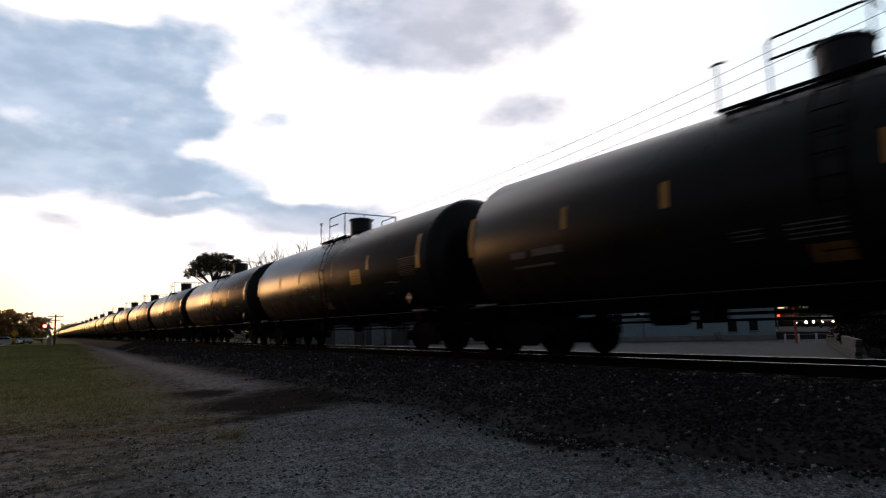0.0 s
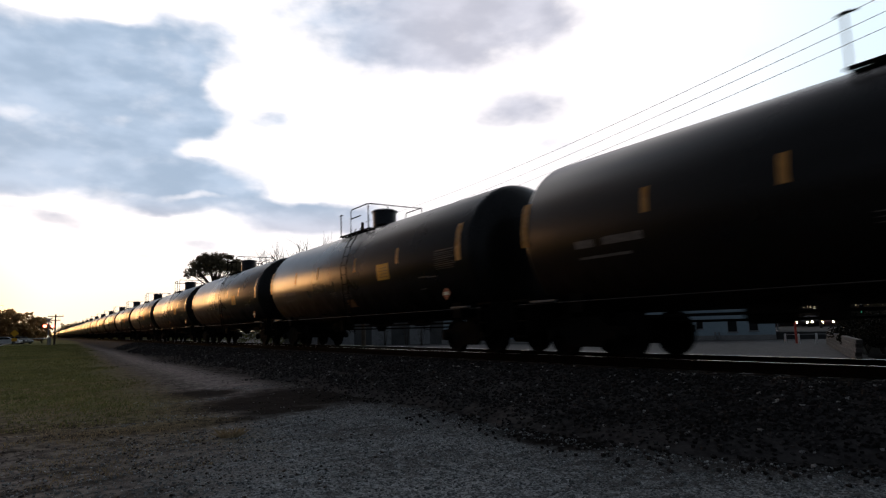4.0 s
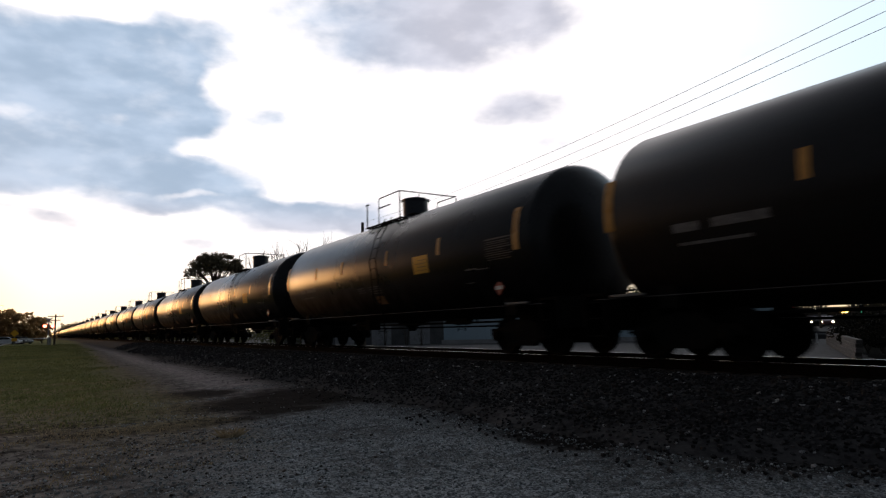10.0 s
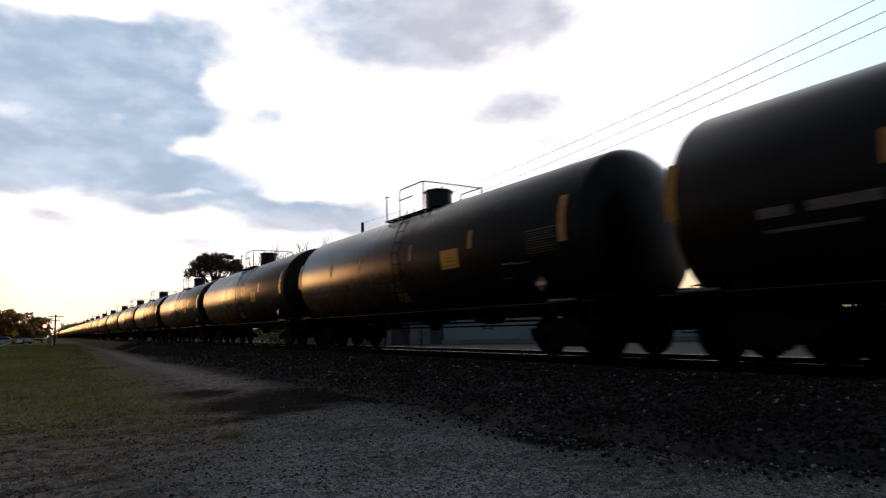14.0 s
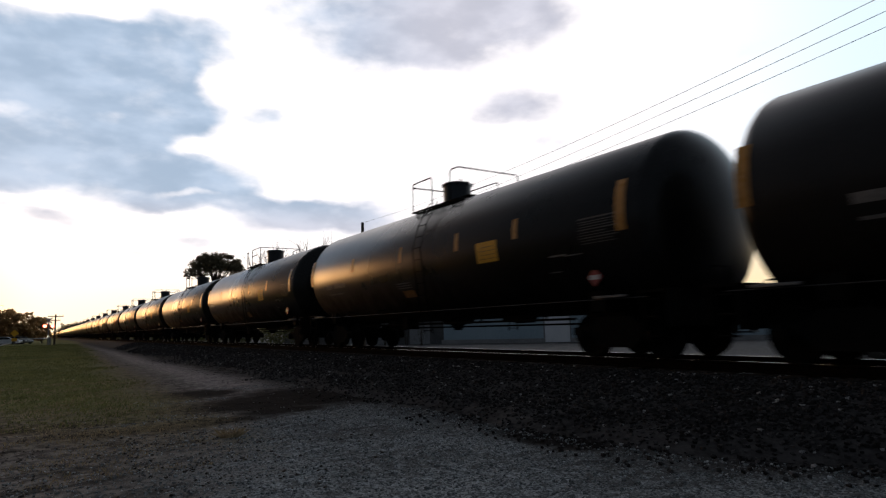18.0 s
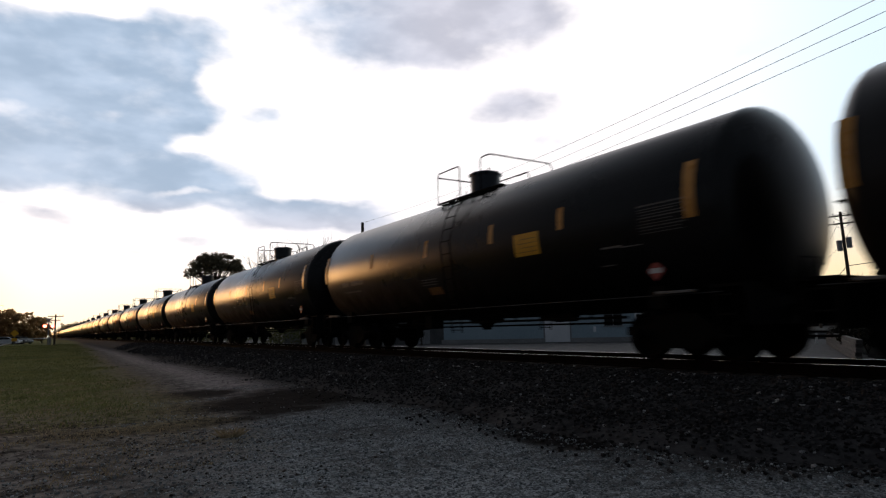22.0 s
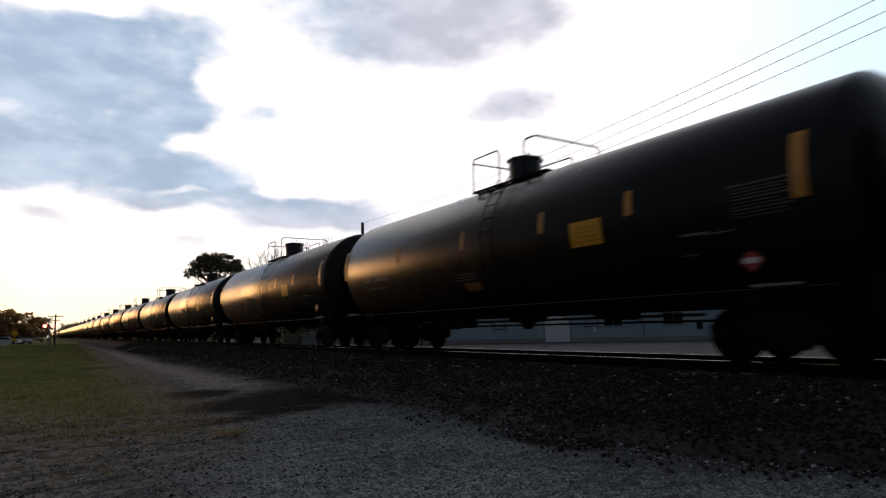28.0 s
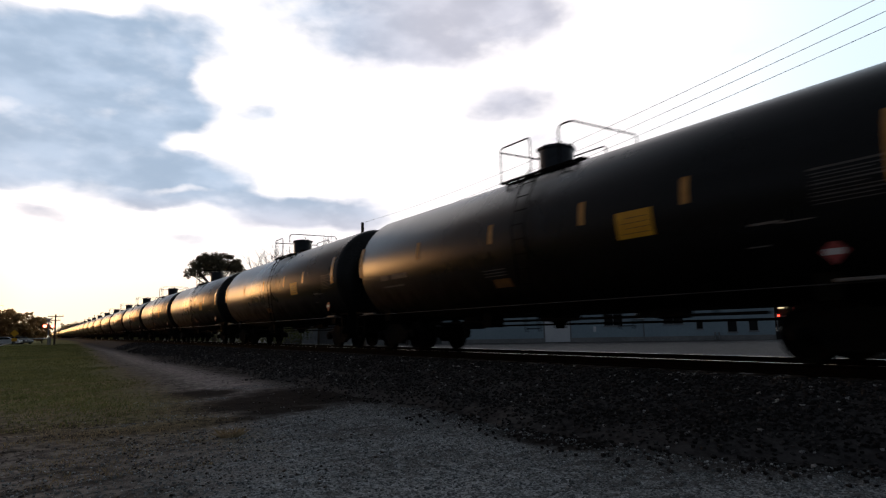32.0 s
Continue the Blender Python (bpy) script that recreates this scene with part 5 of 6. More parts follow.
# ---- vehicles ----
def build_vehicle(name, paint, label, long=4.6, tall=1.5, lights=True, rear=False):
    """A road car, nose to +y; parts: body, cabin glass, wheels, lamps."""
    ob = empty(name, pose(0, 0, 0), label, "car", "road vehicles")
    w, h = 0.9, tall
    pts = [(-long / 2, 0.35), (-long / 2, 0.85), (-long * 0.44, 0.95), (-long * 0.33, h * 0.97), (-long * 0.05, h), (long * 0.12, h * 0.95), (long * 0.27, 0.98), (long * 0.46, 0.82), (long / 2, 0.62), (long / 2, 0.32), (long * 0.4, 0.22), (-long * 0.4, 0.22)]
    bm = bmesh.new()
    sec = []
    for x, k in ((-w, 0.9), (-w * 0.93, 1.0), (w * 0.93, 1.0), (w, 0.9)):
        sec.append([bm.verts.new((x * (0.86 if pz > 1.0 else 1.0), py * (1 if abs(x) < w else 0.985), 0.22 + (pz - 0.22) * (1 if abs(x) < w else 0.97))) for py, pz in pts])
    for a, b in zip(sec, sec[1:]):
        for i in range(len(pts)):
            j = (i + 1) % len(pts)
            bm.faces.new((a[i], a[j], b[j], b[i]))
    bm.faces.new(sec[0][::-1])
    bm.faces.new(sec[-1])
    body = part("body", bm, M[paint], ob)
    for s in (-1, 1):
        bm = bmesh.new()
        g = [(-long * 0.31, 1.0), (-long * 0.27, h * 0.93), (long * 0.08, h * 0.93), (long * 0.2, 1.0)]
        vs = [bm.verts.new((s * (0.785 if pz > 1.05 else 0.885) + s * o, py, pz)) for o in (0.012, -0.02) for py, pz in g]
        bm.faces.new(vs[:4])
        bm.faces.new(vs[4:][::-1])
        for k in range(4):
            bm.faces.new((vs[k], vs[(k + 1) % 4], vs[4 + (k + 1) % 4], vs[4 + k]))
        part("side_window", bm, M["darkglass"], body, "", False)
        for y in (-long * 0.31, long * 0.31):
            bm = lathe(bmesh.new(), [(0.66, 0.2), (0.66, 0.32), (0.90, 0.32), (0.91, 0.2), (0.9, 0.0)], "x", 16)
            bmesh.ops.transform(bm, matrix=Matrix.Translation((0, y, 0.32)) @ Matrix.Diagonal((s, 1, 1, 1)), verts=bm.verts)
            part("wheel", bm, M["rubber"], ob)
        lamp = lathe(bmesh.new(), [(long / 2 - 0.05, 0.0), (long / 2 - 0.05, 0.15), (long / 2 + 0.015, 0.15), (long / 2 + 0.03, 0.0)], "y", 10, (s * 0.66, 0, 0.68))
        part("headlight", lamp, M["headlight" if lights else "white"], ob, "lit headlight" if lights else "")
        part("tail_light", boxed(s * 0.7 - 0.12, s * 0.7 + 0.12, -long / 2 - 0.02, -long / 2 + 0.04, 0.72, 0.88), M["taillight" if rear else "red"], ob, "", False)
    # windscreens
    for y0, z0, y1, z1 in ((long * 0.255, 1.0, long * 0.135, h * 0.94), (-long * 0.425, 0.97, -long * 0.335, h * 0.95)):
        bm = bmesh.new()
        q = 0.02 if y0 > 0 else -0.02
        vs = [bm.verts.new(p) for p in ((-0.72, y0 + q, z0), (0.72, y0 + q, z0), (0.64, y1 + q, z1), (-0.64, y1 + q, z1), (-0.72, y0 - q * 2, z0), (0.72, y0 - q * 2, z0), (0.64, y1 - q * 2, z1), (-0.64, y1 - q * 2, z1))]
        for f in ((0, 1, 2, 3), (7, 6, 5, 4), (0, 4, 5, 1), (1, 5, 6, 2), (2, 6, 7, 3), (3, 7, 4, 0)):
            bm.faces.new([vs[i] for i in f])
        part("windscreen", bm, M["darkglass"], body, "", False)
    return ob


def standing(name, paint, spot, turn, label, **kw):
    ob = build_vehicle(name, paint, label, **kw)
    ob.matrix_basis = pose(*spot, 0, 0, turn)
    return ob


standing("parked_car", "carpaint_grey", (-10.0, 150.0, 0.33), 190, "grey car standing on the street", long=4.5, lights=False)
standing("parked_car", "carpaint_white", (-5.4, 146.0, 0.33), 250, "white car standing at the kerb", lights=False)
standing("parked_car", "carpaint_grey", (-3.2, 148.0, 0.33), 215, "grey car standing at the kerb", lights=False)
standing("parked_car", "carpaint_white", (31.6, 76.5, FAR_Z), 205, "white car parked beyond the track", lights=False)


# street on the lot side, left of the grass
def build_streets():
    bm = bmesh.new()
    box(bm, -20, -6.0, 60, 900, 0.0, 0.325)
    tagged(part("road", bm, M["asphalt"], None, "dark asphalt street running beside the grass", False), category="road", kind="structure")
    bm = bmesh.new()
    box(bm, -5.98, -5.8, 60, 900, 0.0, 0.45)
    tagged(part("kerb", bm, M["plinth"], None, "pale concrete kerb", False), category="kerb", kind="structure")
    bm = bmesh.new()
    v = [bm.verts.new(p) for p in ((60, 34, 0.2), (66, 24, 0.2), (104, 42, 0.2), (100, 54, 0.2))]
    bm.faces.new(v)
    r = bmesh.ops.extrude_face_region(bm, geom=bm.faces[:])
    bmesh.ops.translate(bm, vec=(0, 0, -0.9), verts=[q for q in r["geom"] if isinstance(q, bmesh.types.BMVert)])
    tagged(part("road", bm, M["asphalt"], None, "asphalt street beyond the workshop", False), category="road", kind="structure")


build_streets()


def build_sign():
    ob = empty("warning_sign", pose(-3.5, 118.0, 0.3, 0, 0, 0), "yellow diamond warning sign on a thin post", "road sign")
    part("post", tube(bmesh.new(), [(0, 0, -0.2), (0, 0, 2.3)], 0.04, 6), M["metal"], ob)
    bm = bmesh.new()
    vs = [bm.verts.new((dx, -0.05 + dy, 2.0 + dz)) for dy in (0, 0.02) for dx, dz in ((0, 0.58), (0.58, 0), (0, -0.58), (-0.58, 0))]
    bm.faces.new(vs[:4])
    bm.faces.new(vs[4:][::-1])
    for k in range(4):
        bm.faces.new((vs[k], vs[(k + 1) % 4], vs[4 + (k + 1) % 4], vs[4 + k]))
    part("panel", bm, M["yellow"], ob, "yellow diamond panel", False)
    part("lower_panel", boxed(-0.35, 0.35, -0.05, -0.03, 0.75, 1.25), M["yellow"], ob, "small yellow plate", False)


build_sign()


def build_crossing_mast():
    ob = empty("crossing_signal", pose(1.0, 122.0, 0.3), "railway crossing mast with a lit red lamp", "signal")
    part("mast", tube(bmesh.new(), [(0, 0, -0.2), (0, 0, 4.4)], 0.10, 8), M["metal"], ob)
    for s in (-1, 1):
        bm = boxed(-0.62, 0.62, -0.13, -0.11, -0.11, 0.11)
        bmesh.ops.transform(bm, matrix=Matrix.Translation((0, 0, 4.0)) @ Matrix.Rotation(s * 0.78, 4, "Y"), verts=bm.verts)
        part("crossbuck", bm, M["white"], ob, "white crossbuck board", False)
        lamp = part("lamp_hood", lathe(bmesh.new(), [(-0.2, 0.30), (-0.12, 0.30), (-0.08, 0.0)], "y", 12, (s * 0.55, 0, 3.1)), M["iron"], ob)
        part("lens", lathe(bmesh.new(), [(-0.24, 0.0), (-0.23, 0.20), (-0.205, 0.28)], "y", 12, (s * 0.55, 0, 3.1)), M["stoplight"], lamp)
    part("lamp_arm", tube(bmesh.new(), [(-0.6, 0, 3.1), (0.6, 0, 3.1)], 0.04, 6), M["metal"], ob)
    gate = empty("crossing_gate", pose(1.2, 124.0, 0.3), "lowered white crossing gate arm", "gate")
    part("gate_post", boxed(-0.25, 0.25, -0.25, 0.25, -0.1, 1.2, bevel=0.03), M["metal"], gate)
    part("gate_arm", boxed(-5.0, 0.2, -0.05, 0.05, 1.02, 1.16), M["white"], gate, "white gate arm", False)
    part("gate_lamp", lathe(bmesh.new(), [(-0.1, 0.0), (-0.1, 0.16), (0.1, 0.16), (0.1, 0.0)], "y", 10, (-0.2, -0.2, 1.4)), M["shoplight"], gate)


build_crossing_mast()


def build_street_lamp(spot, h, label, material, arm=1.2):
    ob = empty("street_lamp", pose(*spot), label, "street lamp", "street lamps")
    part("post", tube(bmesh.new(), [(0, 0, -0.2), (0, 0, h - 0.4), (arm * 0.3, 0, h - 0.05), (arm, 0, h)], 0.08, 8, 0.05), M["metal"], ob)
    part("lamp_head", boxed(arm - 0.1, arm + 0.5, -0.14, 0.14, h - 0.06, h + 0.08, bevel=0.03), M["metal"], ob)
    part("lens", boxed(arm - 0.02, arm + 0.42, -0.1, 0.1, h - 0.10, h - 0.064), material, ob, "", False)


build_street_lamp((-7.6, 140.0, 0.3), 7.2, "tall street lamp, just lit", M["shoplight"], 1.0)


# ---- end of the yard: posts, wall, bank and bushes ----
def build_yard_end():
    for spot, mt, label, h in (((51.9, 27.4, FAR_Z), "white", "short white-painted steel bollard in the yard", 0.78), ((51.3, 26.0, FAR_Z), "white", "short white-painted steel bollard in the yard", 0.78), ((53.1, 25.5, FAR_Z), "white", "short white-painted steel bollard in the yard", 0.78)):
        ob = tagged(part("bollard", lathe(bmesh.new(), [(-0.1, 0.0), (-0.1, 0.08), (h - 0.04, 0.08), (h, 0.04), (h + 0.01, 0.0)], "z", 10), M[mt], None, label), category="bollard", group="bollards at the yard's end")
        ob.location = spot
    ob = tagged(part("marker_post", tube(bmesh.new(), [(0, 0, -0.1), (0, 0, 3.0)], 0.09, 8), M["redpost"], None, "tall red marker post"), category="post")
    ob.location = (51.7, 26.4, FAR_Z)
    tagged(part("barrier_rail", tube(bmesh.new(), [(51.9, 27.4, 0.20), (53.1, 25.5, 0.20), (55.5, 24.3, 0.18)], 0.03, 6), M["metal"], None, "low grey pipe rail between the bollards"), category="rail")
    # retaining wall of blocks
    wall = empty("retaining_wall", pose(32.0, 13.6, FAR_Z, 0, 0, 28.1), "low grey block retaining wall holding a bank", "wall")
    me = finish(boxed(-0.2, 0.2, -0.14, 0.14, 0.005, 0.195, bevel=0.012), "block", M["stone"])
    for row in range(5):
        for k in range(50):
            ob = new("block", me)
            ob.parent = wall
            ob.location = (k * 0.41 + (row % 2) * 0.2, -0.02 * row, row * 0.2)
    # bank of soil behind the wall
    nx, ny = 44, 34
    verts = []
    for j in range(ny):
        for i in range(nx):
            x, y = 18 + 24 * i / (nx - 1), -8 + 24 * j / (ny - 1)
            d = ((9.07 + 0.533 * (x - 21.33)) - y) * 0.882
            f = max(0.0, min(1.0, (d - 0.2) / 2.6)) * max(0.0, min(1.0, (x - 19.5) / 3.0)) * max(0.0, min(1.0, (40 - x) / 4.0)) * max(0.0, min(1.0, (y + 6) / 3.0))
            verts.append((1.5 * x, 1.5 * y, FAR_Z - 0.08 + 1.25 * f * f * (3 - 2 * f) + (0.10 * noise.noise((x * 0.7, y * 0.7, 4)) + 0.05 * noise.noise((x * 2, y * 2, 4))) * min(1, f * 3)))
    faces = [(j * nx + i, j * nx + i + 1, (j + 1) * nx + i + 1, (j + 1) * nx + i) for j in range(ny - 1) for i in range(nx - 1)]
    tagged(new("soil_bank", raw("soil_bank", verts, faces, M["soil"], True)), "bare soil bank beside the yard", "bank", kind="structure")
    rng = np.random.default_rng(77)
    for k, (x, y, z, r) in enumerate(((43.8, 19.3, 0.0, 1.0), (44.4, 18.3, 0.35, 1.0), (45.0, 17.5, 0.6, 0.9), (44.6, 16.7, 0.7, 0.9), (46.6, 18.8, 0.5, 1.0), (42.2, 16.9, 0.5, 0.9), (40.6, 16.7, 0.1, 0.8), (38.2, 15.4, 0.1, 0.8), (36.2, 14.9, -0.2, 0.7),
                                      (47.2, 14.0, 0.75, 1.7), (42.7, 15.3, 0.7, 1.1), (39.6, 10.6, 0.75, 1.6), (36.5, 13.6, 0.2, 0.8), (34.6, 13.6, -0.1, 0.7), (38.8, 16.9, -0.3, 0.6), (33.4, 12.4, 0.0, 0.7), (34.2, 13.0, 0.5, 1.0), (41.0, 16.9, 0.5, 1.1), (47.5, 20.2, 0.5, 1.2), (49.5, 21.2, 0.5, 1.2), (37.0, 14.2, 0.6, 1.2), (35.5, 11.0, 0.7, 1.4))):
        bush = empty("bush", pose(x, y, z), "dense dark shrub on the bank", "bush", "shrubs on the bank")
        bm = bmesh.new()
        for j in range(7):
            a = j * 0.9
            tube(bm, [(0, 0, -0.2), (0.35 * r * math.cos(a), 0.35 * r * math.sin(a), 0.7 * r)], 0.02, 4, 0.008)
        part("stems", bm, M["bark"], bush)
        cs = [(0.55 * r * math.cos(j), 0.55 * r * math.sin(j), 0.35 + 0.6 * r * rng.random(), 0.5 * r) for j in range(9)]
        leaf_cloud("foliage", cs, 1100, 0.07, M["shrub"], 80 + k, bush)


build_yard_end()


def build_scrub():
    """Leafless scrub before the workshop's far end."""
    rng = np.random.default_rng(15)
    for x, y in ((36.0, 63.0), (36.9, 61.2), (35.1, 66.7)):
        ob = empty("scrub", pose(x, y, FAR_Z), "leafless grey scrub beside the workshop", "bush", "scrub by the workshop")
        for k in range(10):
            a = rng.uniform(0, 6.28)
            tip = (1.2 * math.cos(a) * rng.random(), 1.2 * math.sin(a) * rng.random(), rng.uniform(2.0, 3.4))
            bm = tube(bmesh.new(), [(0.1 * math.cos(a), 0.1 * math.sin(a), -0.1), (tip[0] * 0.4, tip[1] * 0.4, tip[2] * 0.5), tip], 0.025, 4, 0.006)
            for j in range(5):
                f = rng.uniform(0.4, 1)
                p = Vector((tip[0] * f, tip[1] * f, tip[2] * f))
                tube(bm, [p, p + Vector((rng.normal() * 0.2, rng.normal() * 0.2, 0.4))], 0.01, 3, 0.004)
            part("stem", bm, M["bark"], ob)


build_scrub()


def build_hedge():
    rng = np.random.default_rng(19)
    centres = [(rng.uniform(17.5, 22), 56 + 300 * (k / 90) ** 1.3, rng.uniform(0.8, 1.9), rng.uniform(1.2, 2.0)) for k in range(90)]
    ob = leaf_cloud("hedge", centres, 16000, 0.17, M["leaf"], 20, None)
    tagged(ob, "dark overgrown brush along the far side of the track", "brush", kind="stuff")


build_hedge()


# ---- street lights and signals beyond the yard ----
def build_signal(spot, h, which, label):
    ob = empty("traffic_signal", pose(*spot, 0, 0, -65), label, "traffic light", "traffic lights")
    part("post", tube(bmesh.new(), [(0, 0, -0.2), (0, 0, h + 0.6)], 0.07, 8), M["metal"], ob)
    head = part("signal_head", boxed(-0.18, 0.18, -0.32, -0.1, h - 0.5, h + 0.5, bevel=0.03), M["iron"], ob)
    for k, (nm, dz) in enumerate((("red", 0.32), ("amber", 0.0), ("green", -0.32))):
        m = M["stoplight"] if which == nm == "red" else M["golight"] if which == nm == "green" else M["darkglass"]
        part("lens", lathe(bmesh.new(), [(-0.35, 0.0), (-0.35, 0.13), (-0.325, 0.13)], "y", 12, (0, 0, h + dz)), m, head)


build_signal((70.4, 37.9, FAR_Z), 3.1, "red", "traffic signal showing red")
build_signal((69.3, 28.7, FAR_Z), 2.7, "green", "traffic signal showing green")


def build_shopfront():
    """Long dark shop row across the street."""
    ob = empty("shop_row", pose(96, 66, FAR_Z, 0, 0, -64), "long low dark shop row with lit lamps and an amber sign", "building")
    part("shop_wall", boxed(-8, 52, 0, 8, 0, 3.45), M["brick"], ob, "dark brown shop wall", False)
    part("shop_roof", boxed(-8.3, 52.3, -0.4, 8.3, 3.453, 3.6), M["pole"], ob, "", False)
    for k in range(15):
        win = part("shop_window", boxed(-7 + k * 4.0, -4.4 + k * 4.0, -0.04, -0.003, 0.5, 2.3), M["darkglass"], ob, "dark shop window", False)
        part("window_frame", boxed(-7.1 + k * 4.0, -4.3 + k * 4.0, -0.06, -0.003, 2.31, 2.42), M["metal"], win, "", False)
    return ob


shops = build_shopfront()
shop_face = shops.matrix_basis.to_3x3() @ Vector((0, -1, 0))


def on_shop(az, z0, z1, wide, name, material, label):
    """A lit sign on the shop row's face, in the compass direction az."""
    d = Vector((math.sin(radians(az)), math.cos(radians(az)), 0))
    t = (shops.matrix_basis.translation - Vector(EYE)).dot(shop_face) / d.dot(shop_face)
    x = (shops.matrix_basis.inverted() @ (Vector(EYE) + d * t)).x
    part(name, boxed(x - wide / 2, x + wide / 2, -0.35, -0.065, z0, z1), material, shops, label, False)


on_shop(66.4, 2.6, 3.3, 0.8, "amber_sign", M["amberlamp"], "lit amber sign")
on_shop(63.2, 2.9, 3.1, 0.35, "wall_lamp", M["shoplight"], "small lit wall lamp")
on_shop(61.8, 2.35, 2.6, 0.5, "shop_sign", M["taillight"], "small lit red sign")
on_shop(62.6, 1.9, 2.05, 0.3, "wall_lamp", M["amberlamp"], "small amber wall lamp")
on_shop(64.4, 3.2, 3.4, 0.3, "wall_lamp", M["shoplight"], "small lit wall lamp")

traffic = [
    build_vehicle("street_car", "carpaint_black", "black car with glaring headlights on the street"),
    build_vehicle("street_car", "carpaint_black", "black car with lit headlights waiting on the street"),
    build_vehicle("street_car", "carpaint_red", "very dark red car with lit headlights turning on the street"),
    build_vehicle("street_car", "carpaint_black", "black car with lit headlights in the queue"),
]


# ---- grass ----
def build_grass():
    rng = np.random.default_rng(3)

    def blades(name, spots, h0, h1, material, label, parent):
        verts, faces = [], []
        for x, y, s in spots:
            z = ground_z(x, y) - 0.01
            a = rng.uniform(0, 6.28)
            h = rng.uniform(h0, h1) * s
            w = 0.006 + 0.0005 * y
            lx, ly = rng.normal(0, 0.35, 2) * h
            dx, dy = w * math.cos(a), w * math.sin(a)
            o = len(verts)
            verts.extend(((x - dx, y - dy, z), (x + dx, y + dy, z), (x + lx * 0.4 + dx * 0.6, y + ly * 0.4 + dy * 0.6, z + h * 0.6), (x + lx, y + ly, z + h)))
            faces.extend(((o, o + 1, o + 2), (o, o + 2, o + 3)))
        ob = new(name, raw(name, verts, faces, material))
        ob.parent = parent
        return tagged(ob, label, kind="stuff")
    spots = []
    while len(spots) < 60000:
        y = 13 + 110 * rng.random() ** 1.9
        x = rng.uniform(-5.6 - 0.02 * y, 5.0)
        edge = 1.75 + 0.03 * y + 2.2 * (noise.noise((x * 0.3, y * 0.3, 1)) * 0.5) - x
        start = y + 1.1 * x + 2.5 * noise.noise((x * 0.3, y * 0.3, 6))
        if edge < rng.normal(0.2, 0.4) or start < 16.0 + rng.normal(0, 2.4):
            continue
        spots.append((x, y, 1.0))
    blades("grass", spots, 0.03, 0.075, M["grass"], "short late-autumn grass", ground)
    spots = []
    while len(spots) < 11500:
        y = 8 + 17 * rng.random()
        x = rng.uniform(-2.8, 4.0)
        if x > 1.6 + 0.06 * y + rng.normal(0, 0.3) or noise.noise((x * 0.9, y * 0.9, 12)) < 0.02 + rng.normal(0, 0.1):
            continue
        spots.append((x, y, 1.0))
    blades("dry_grass", spots, 0.015, 0.05, M["straw"], "thin dry straw-coloured grass in the dirt", ground)
    # one pale tuft in the dirt
    tuft = empty("grass_tuft", pose(2.5, 9.8, 0.0), "pale dry grass tuft in the gravel", "grass tuft")
    verts, faces = [], []
    for k in range(150):
        a, r = rng.uniform(0, 6.28), 0.12 * math.sqrt(rng.random())
        x, y = r * math.cos(a), r * math.sin(a)
        h = rng.uniform(0.06, 0.16)
        lx, ly = x * 1.1 + rng.normal(0, 0.05), y * 1.1 + rng.normal(0, 0.05)
        dx, dy = 0.004 * math.cos(a + 1), 0.004 * math.sin(a + 1)
        o = len(verts)
        verts += [(x - dx, y - dy, -0.01), (x + dx, y + dy, -0.01), (x + lx * 0.5 + dx, y + ly * 0.5 + dy, h * 0.7), (x + lx, y + ly, h)]
        faces += [(o, o + 1, o + 2), (o, o + 2, o + 3)]
    ob = tagged(new("dry_blades", raw("dry_blades", verts, faces, M["straw"])), "pale dry blades", kind="stuff")
    ob.parent = tuft


build_grass()
build_stones()


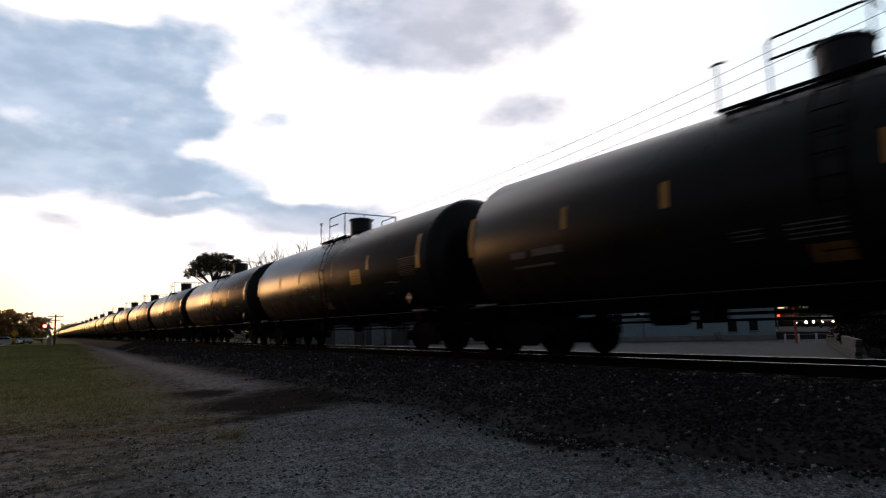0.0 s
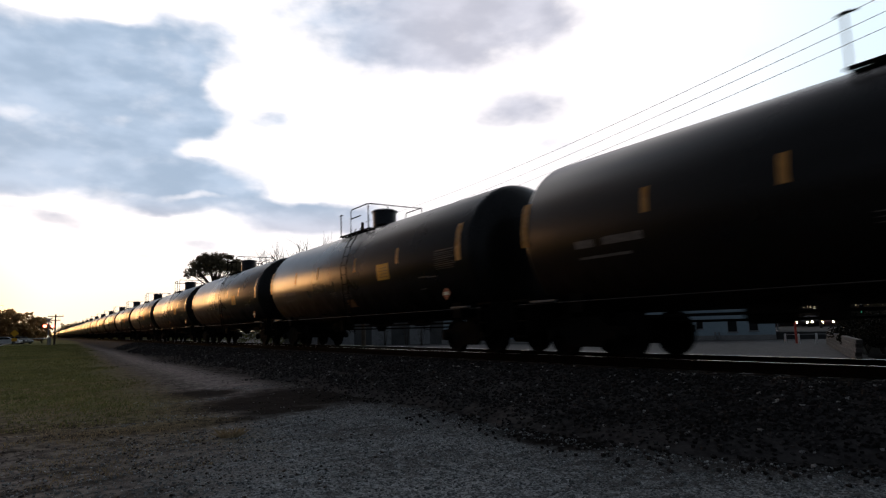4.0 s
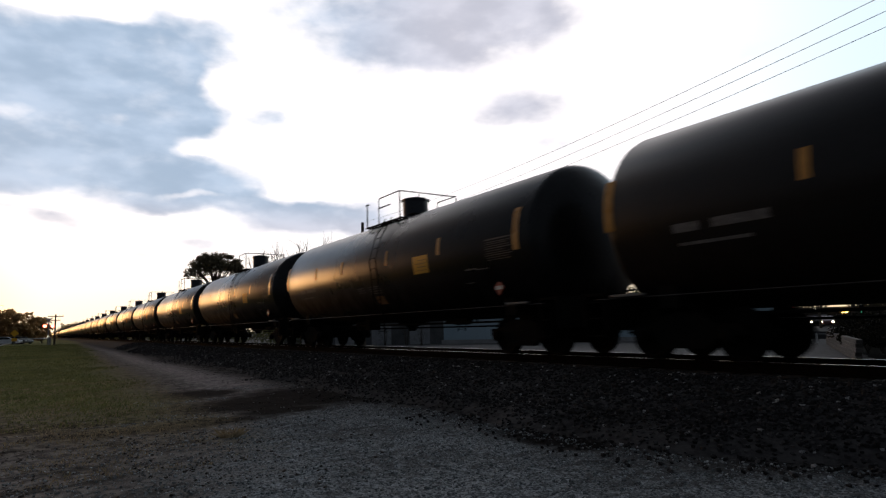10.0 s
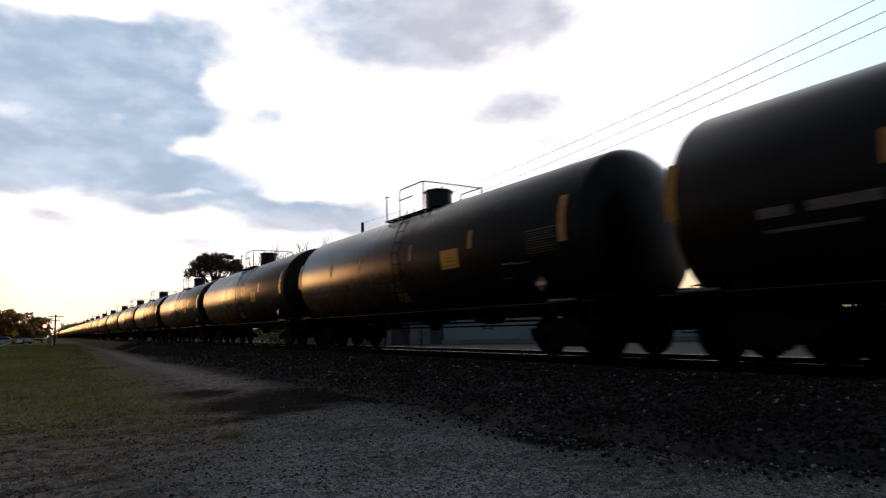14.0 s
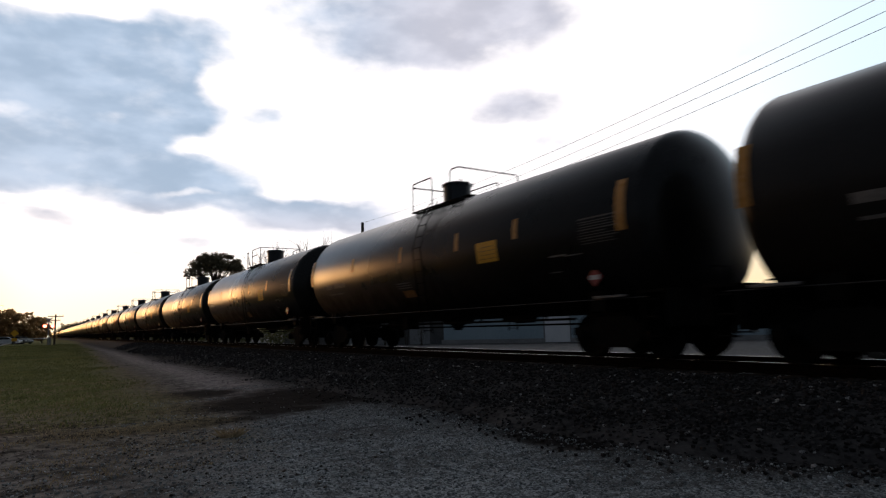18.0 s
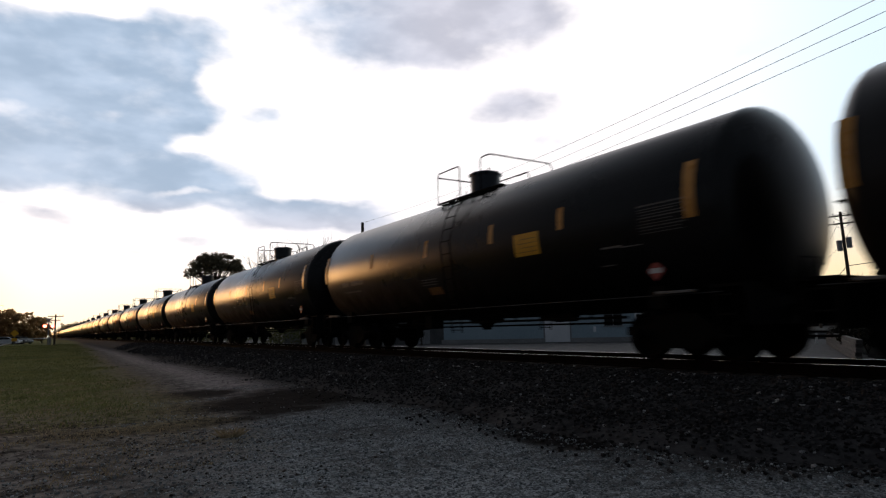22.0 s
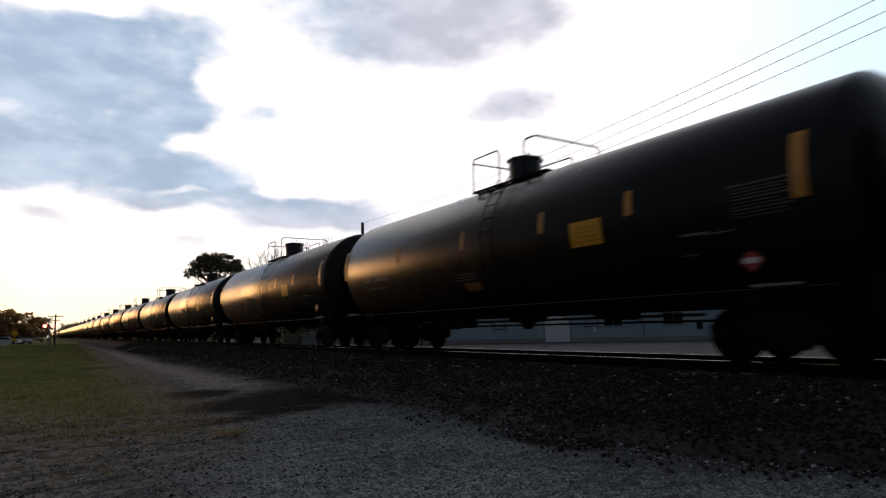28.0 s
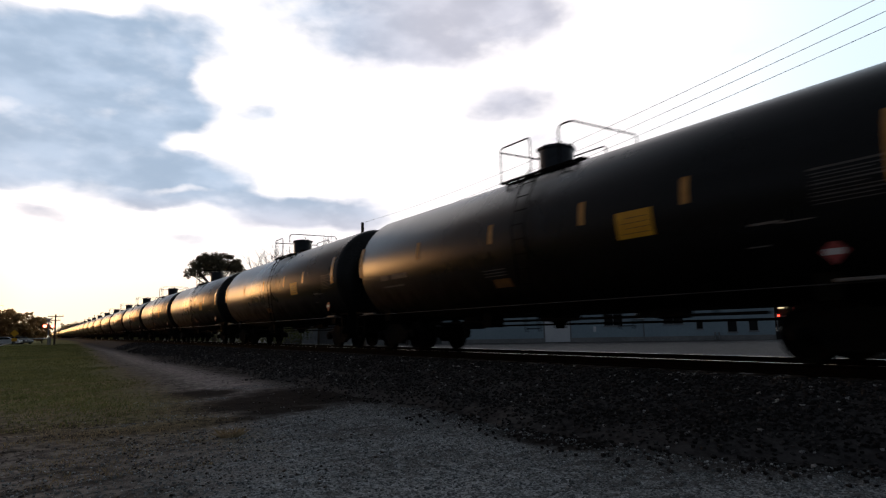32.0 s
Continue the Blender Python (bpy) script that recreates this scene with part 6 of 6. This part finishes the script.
# ---- movement ----
def motions():
    for k, car in enumerate(train):
        y0 = FIRST_Y + CAR_L * (k - 2)
        walk(car, [(t, pose(TRACK_X, y0 - s, RAIL_Z)) for t, s in TRAVEL])
    # wheels: one turning for each axle of a bogie, shared by all the axles alike
    total = TRAVEL[-1][1]
    steps = int(total / (2 * math.pi * 0.457) * 360 / 72) + 1
    masters = {}
    times = [32.0 * i / steps for i in range(steps + 1)]
    dist = np.interp(times, [t for t, s in TRAVEL], [s for t, s in TRAVEL])
    for car in train:
        for truck in [o for o in car.children if o.name.startswith("truck")]:
            for ws in [o for o in truck.children if o.name.startswith("wheelset")]:
                key = ws.location.y > 0
                if key not in masters:
                    walk(ws, [(t, pose(0, ws.location.y, 0.457, math.degrees(d / 0.457))) for t, d in zip(times, dist)])
                    masters[key] = ws.animation_data
                else:
                    ws.rotation_mode = "QUATERNION"
                    ws.animation_data_create()
                    ws.animation_data.action = masters[key].action
                    ws.animation_data.action_slot = masters[key].action_slot
    drift = Matrix.Rotation(radians(0.6), 4, Vector((0.835, -0.55, 0))) @ Matrix.Rotation(radians(1.15), 4, "Z")
    walk(clouds, [(0.0, Matrix.Identity(4)), (32.0, drift)])
    for ob, rows in zip(traffic, TRAFFIC):
        walk(ob, [(t, pose(d * math.sin(radians(a)), d * math.cos(radians(a)), 0.2, 0, 0, 180 - a)) for t, a, d in rows])


TRAVEL = ((0.0, 0.0), (3.0, 28.75), (6.0, 57.2), (9.0, 85.6), (11.0, 104.15), (13.0, 123.12), (18.0, 170.05), (19.0, 179.55), (23.0, 217.0), (25.0, 235.55), (28.0, 263.8), (32.0, 301.2))
TRAFFIC = (  # seconds, compass direction, distance
    ((0.0, 63.35, 104.0), (10.0, 63.45, 101.0), (32.0, 63.3, 100.0)),
    ((0.0, 64.6, 107.0), (8.0, 64.5, 106.0), (32.0, 64.3, 106.0)),
    ((0.0, 65.2, 104.0), (9.0, 65.2, 102.0), (13.0, 65.1, 98.0), (17.0, 65.3, 88.0), (19.0, 66.2, 76.0), (20.5, 68.6, 64.0), (24.0, 76.0, 50.0), (32.0, 92.0, 40.0)),
    ((0.0, 63.9, 111.0), (20.0, 64.0, 110.0), (32.0, 64.1, 109.0)),
)
motions()
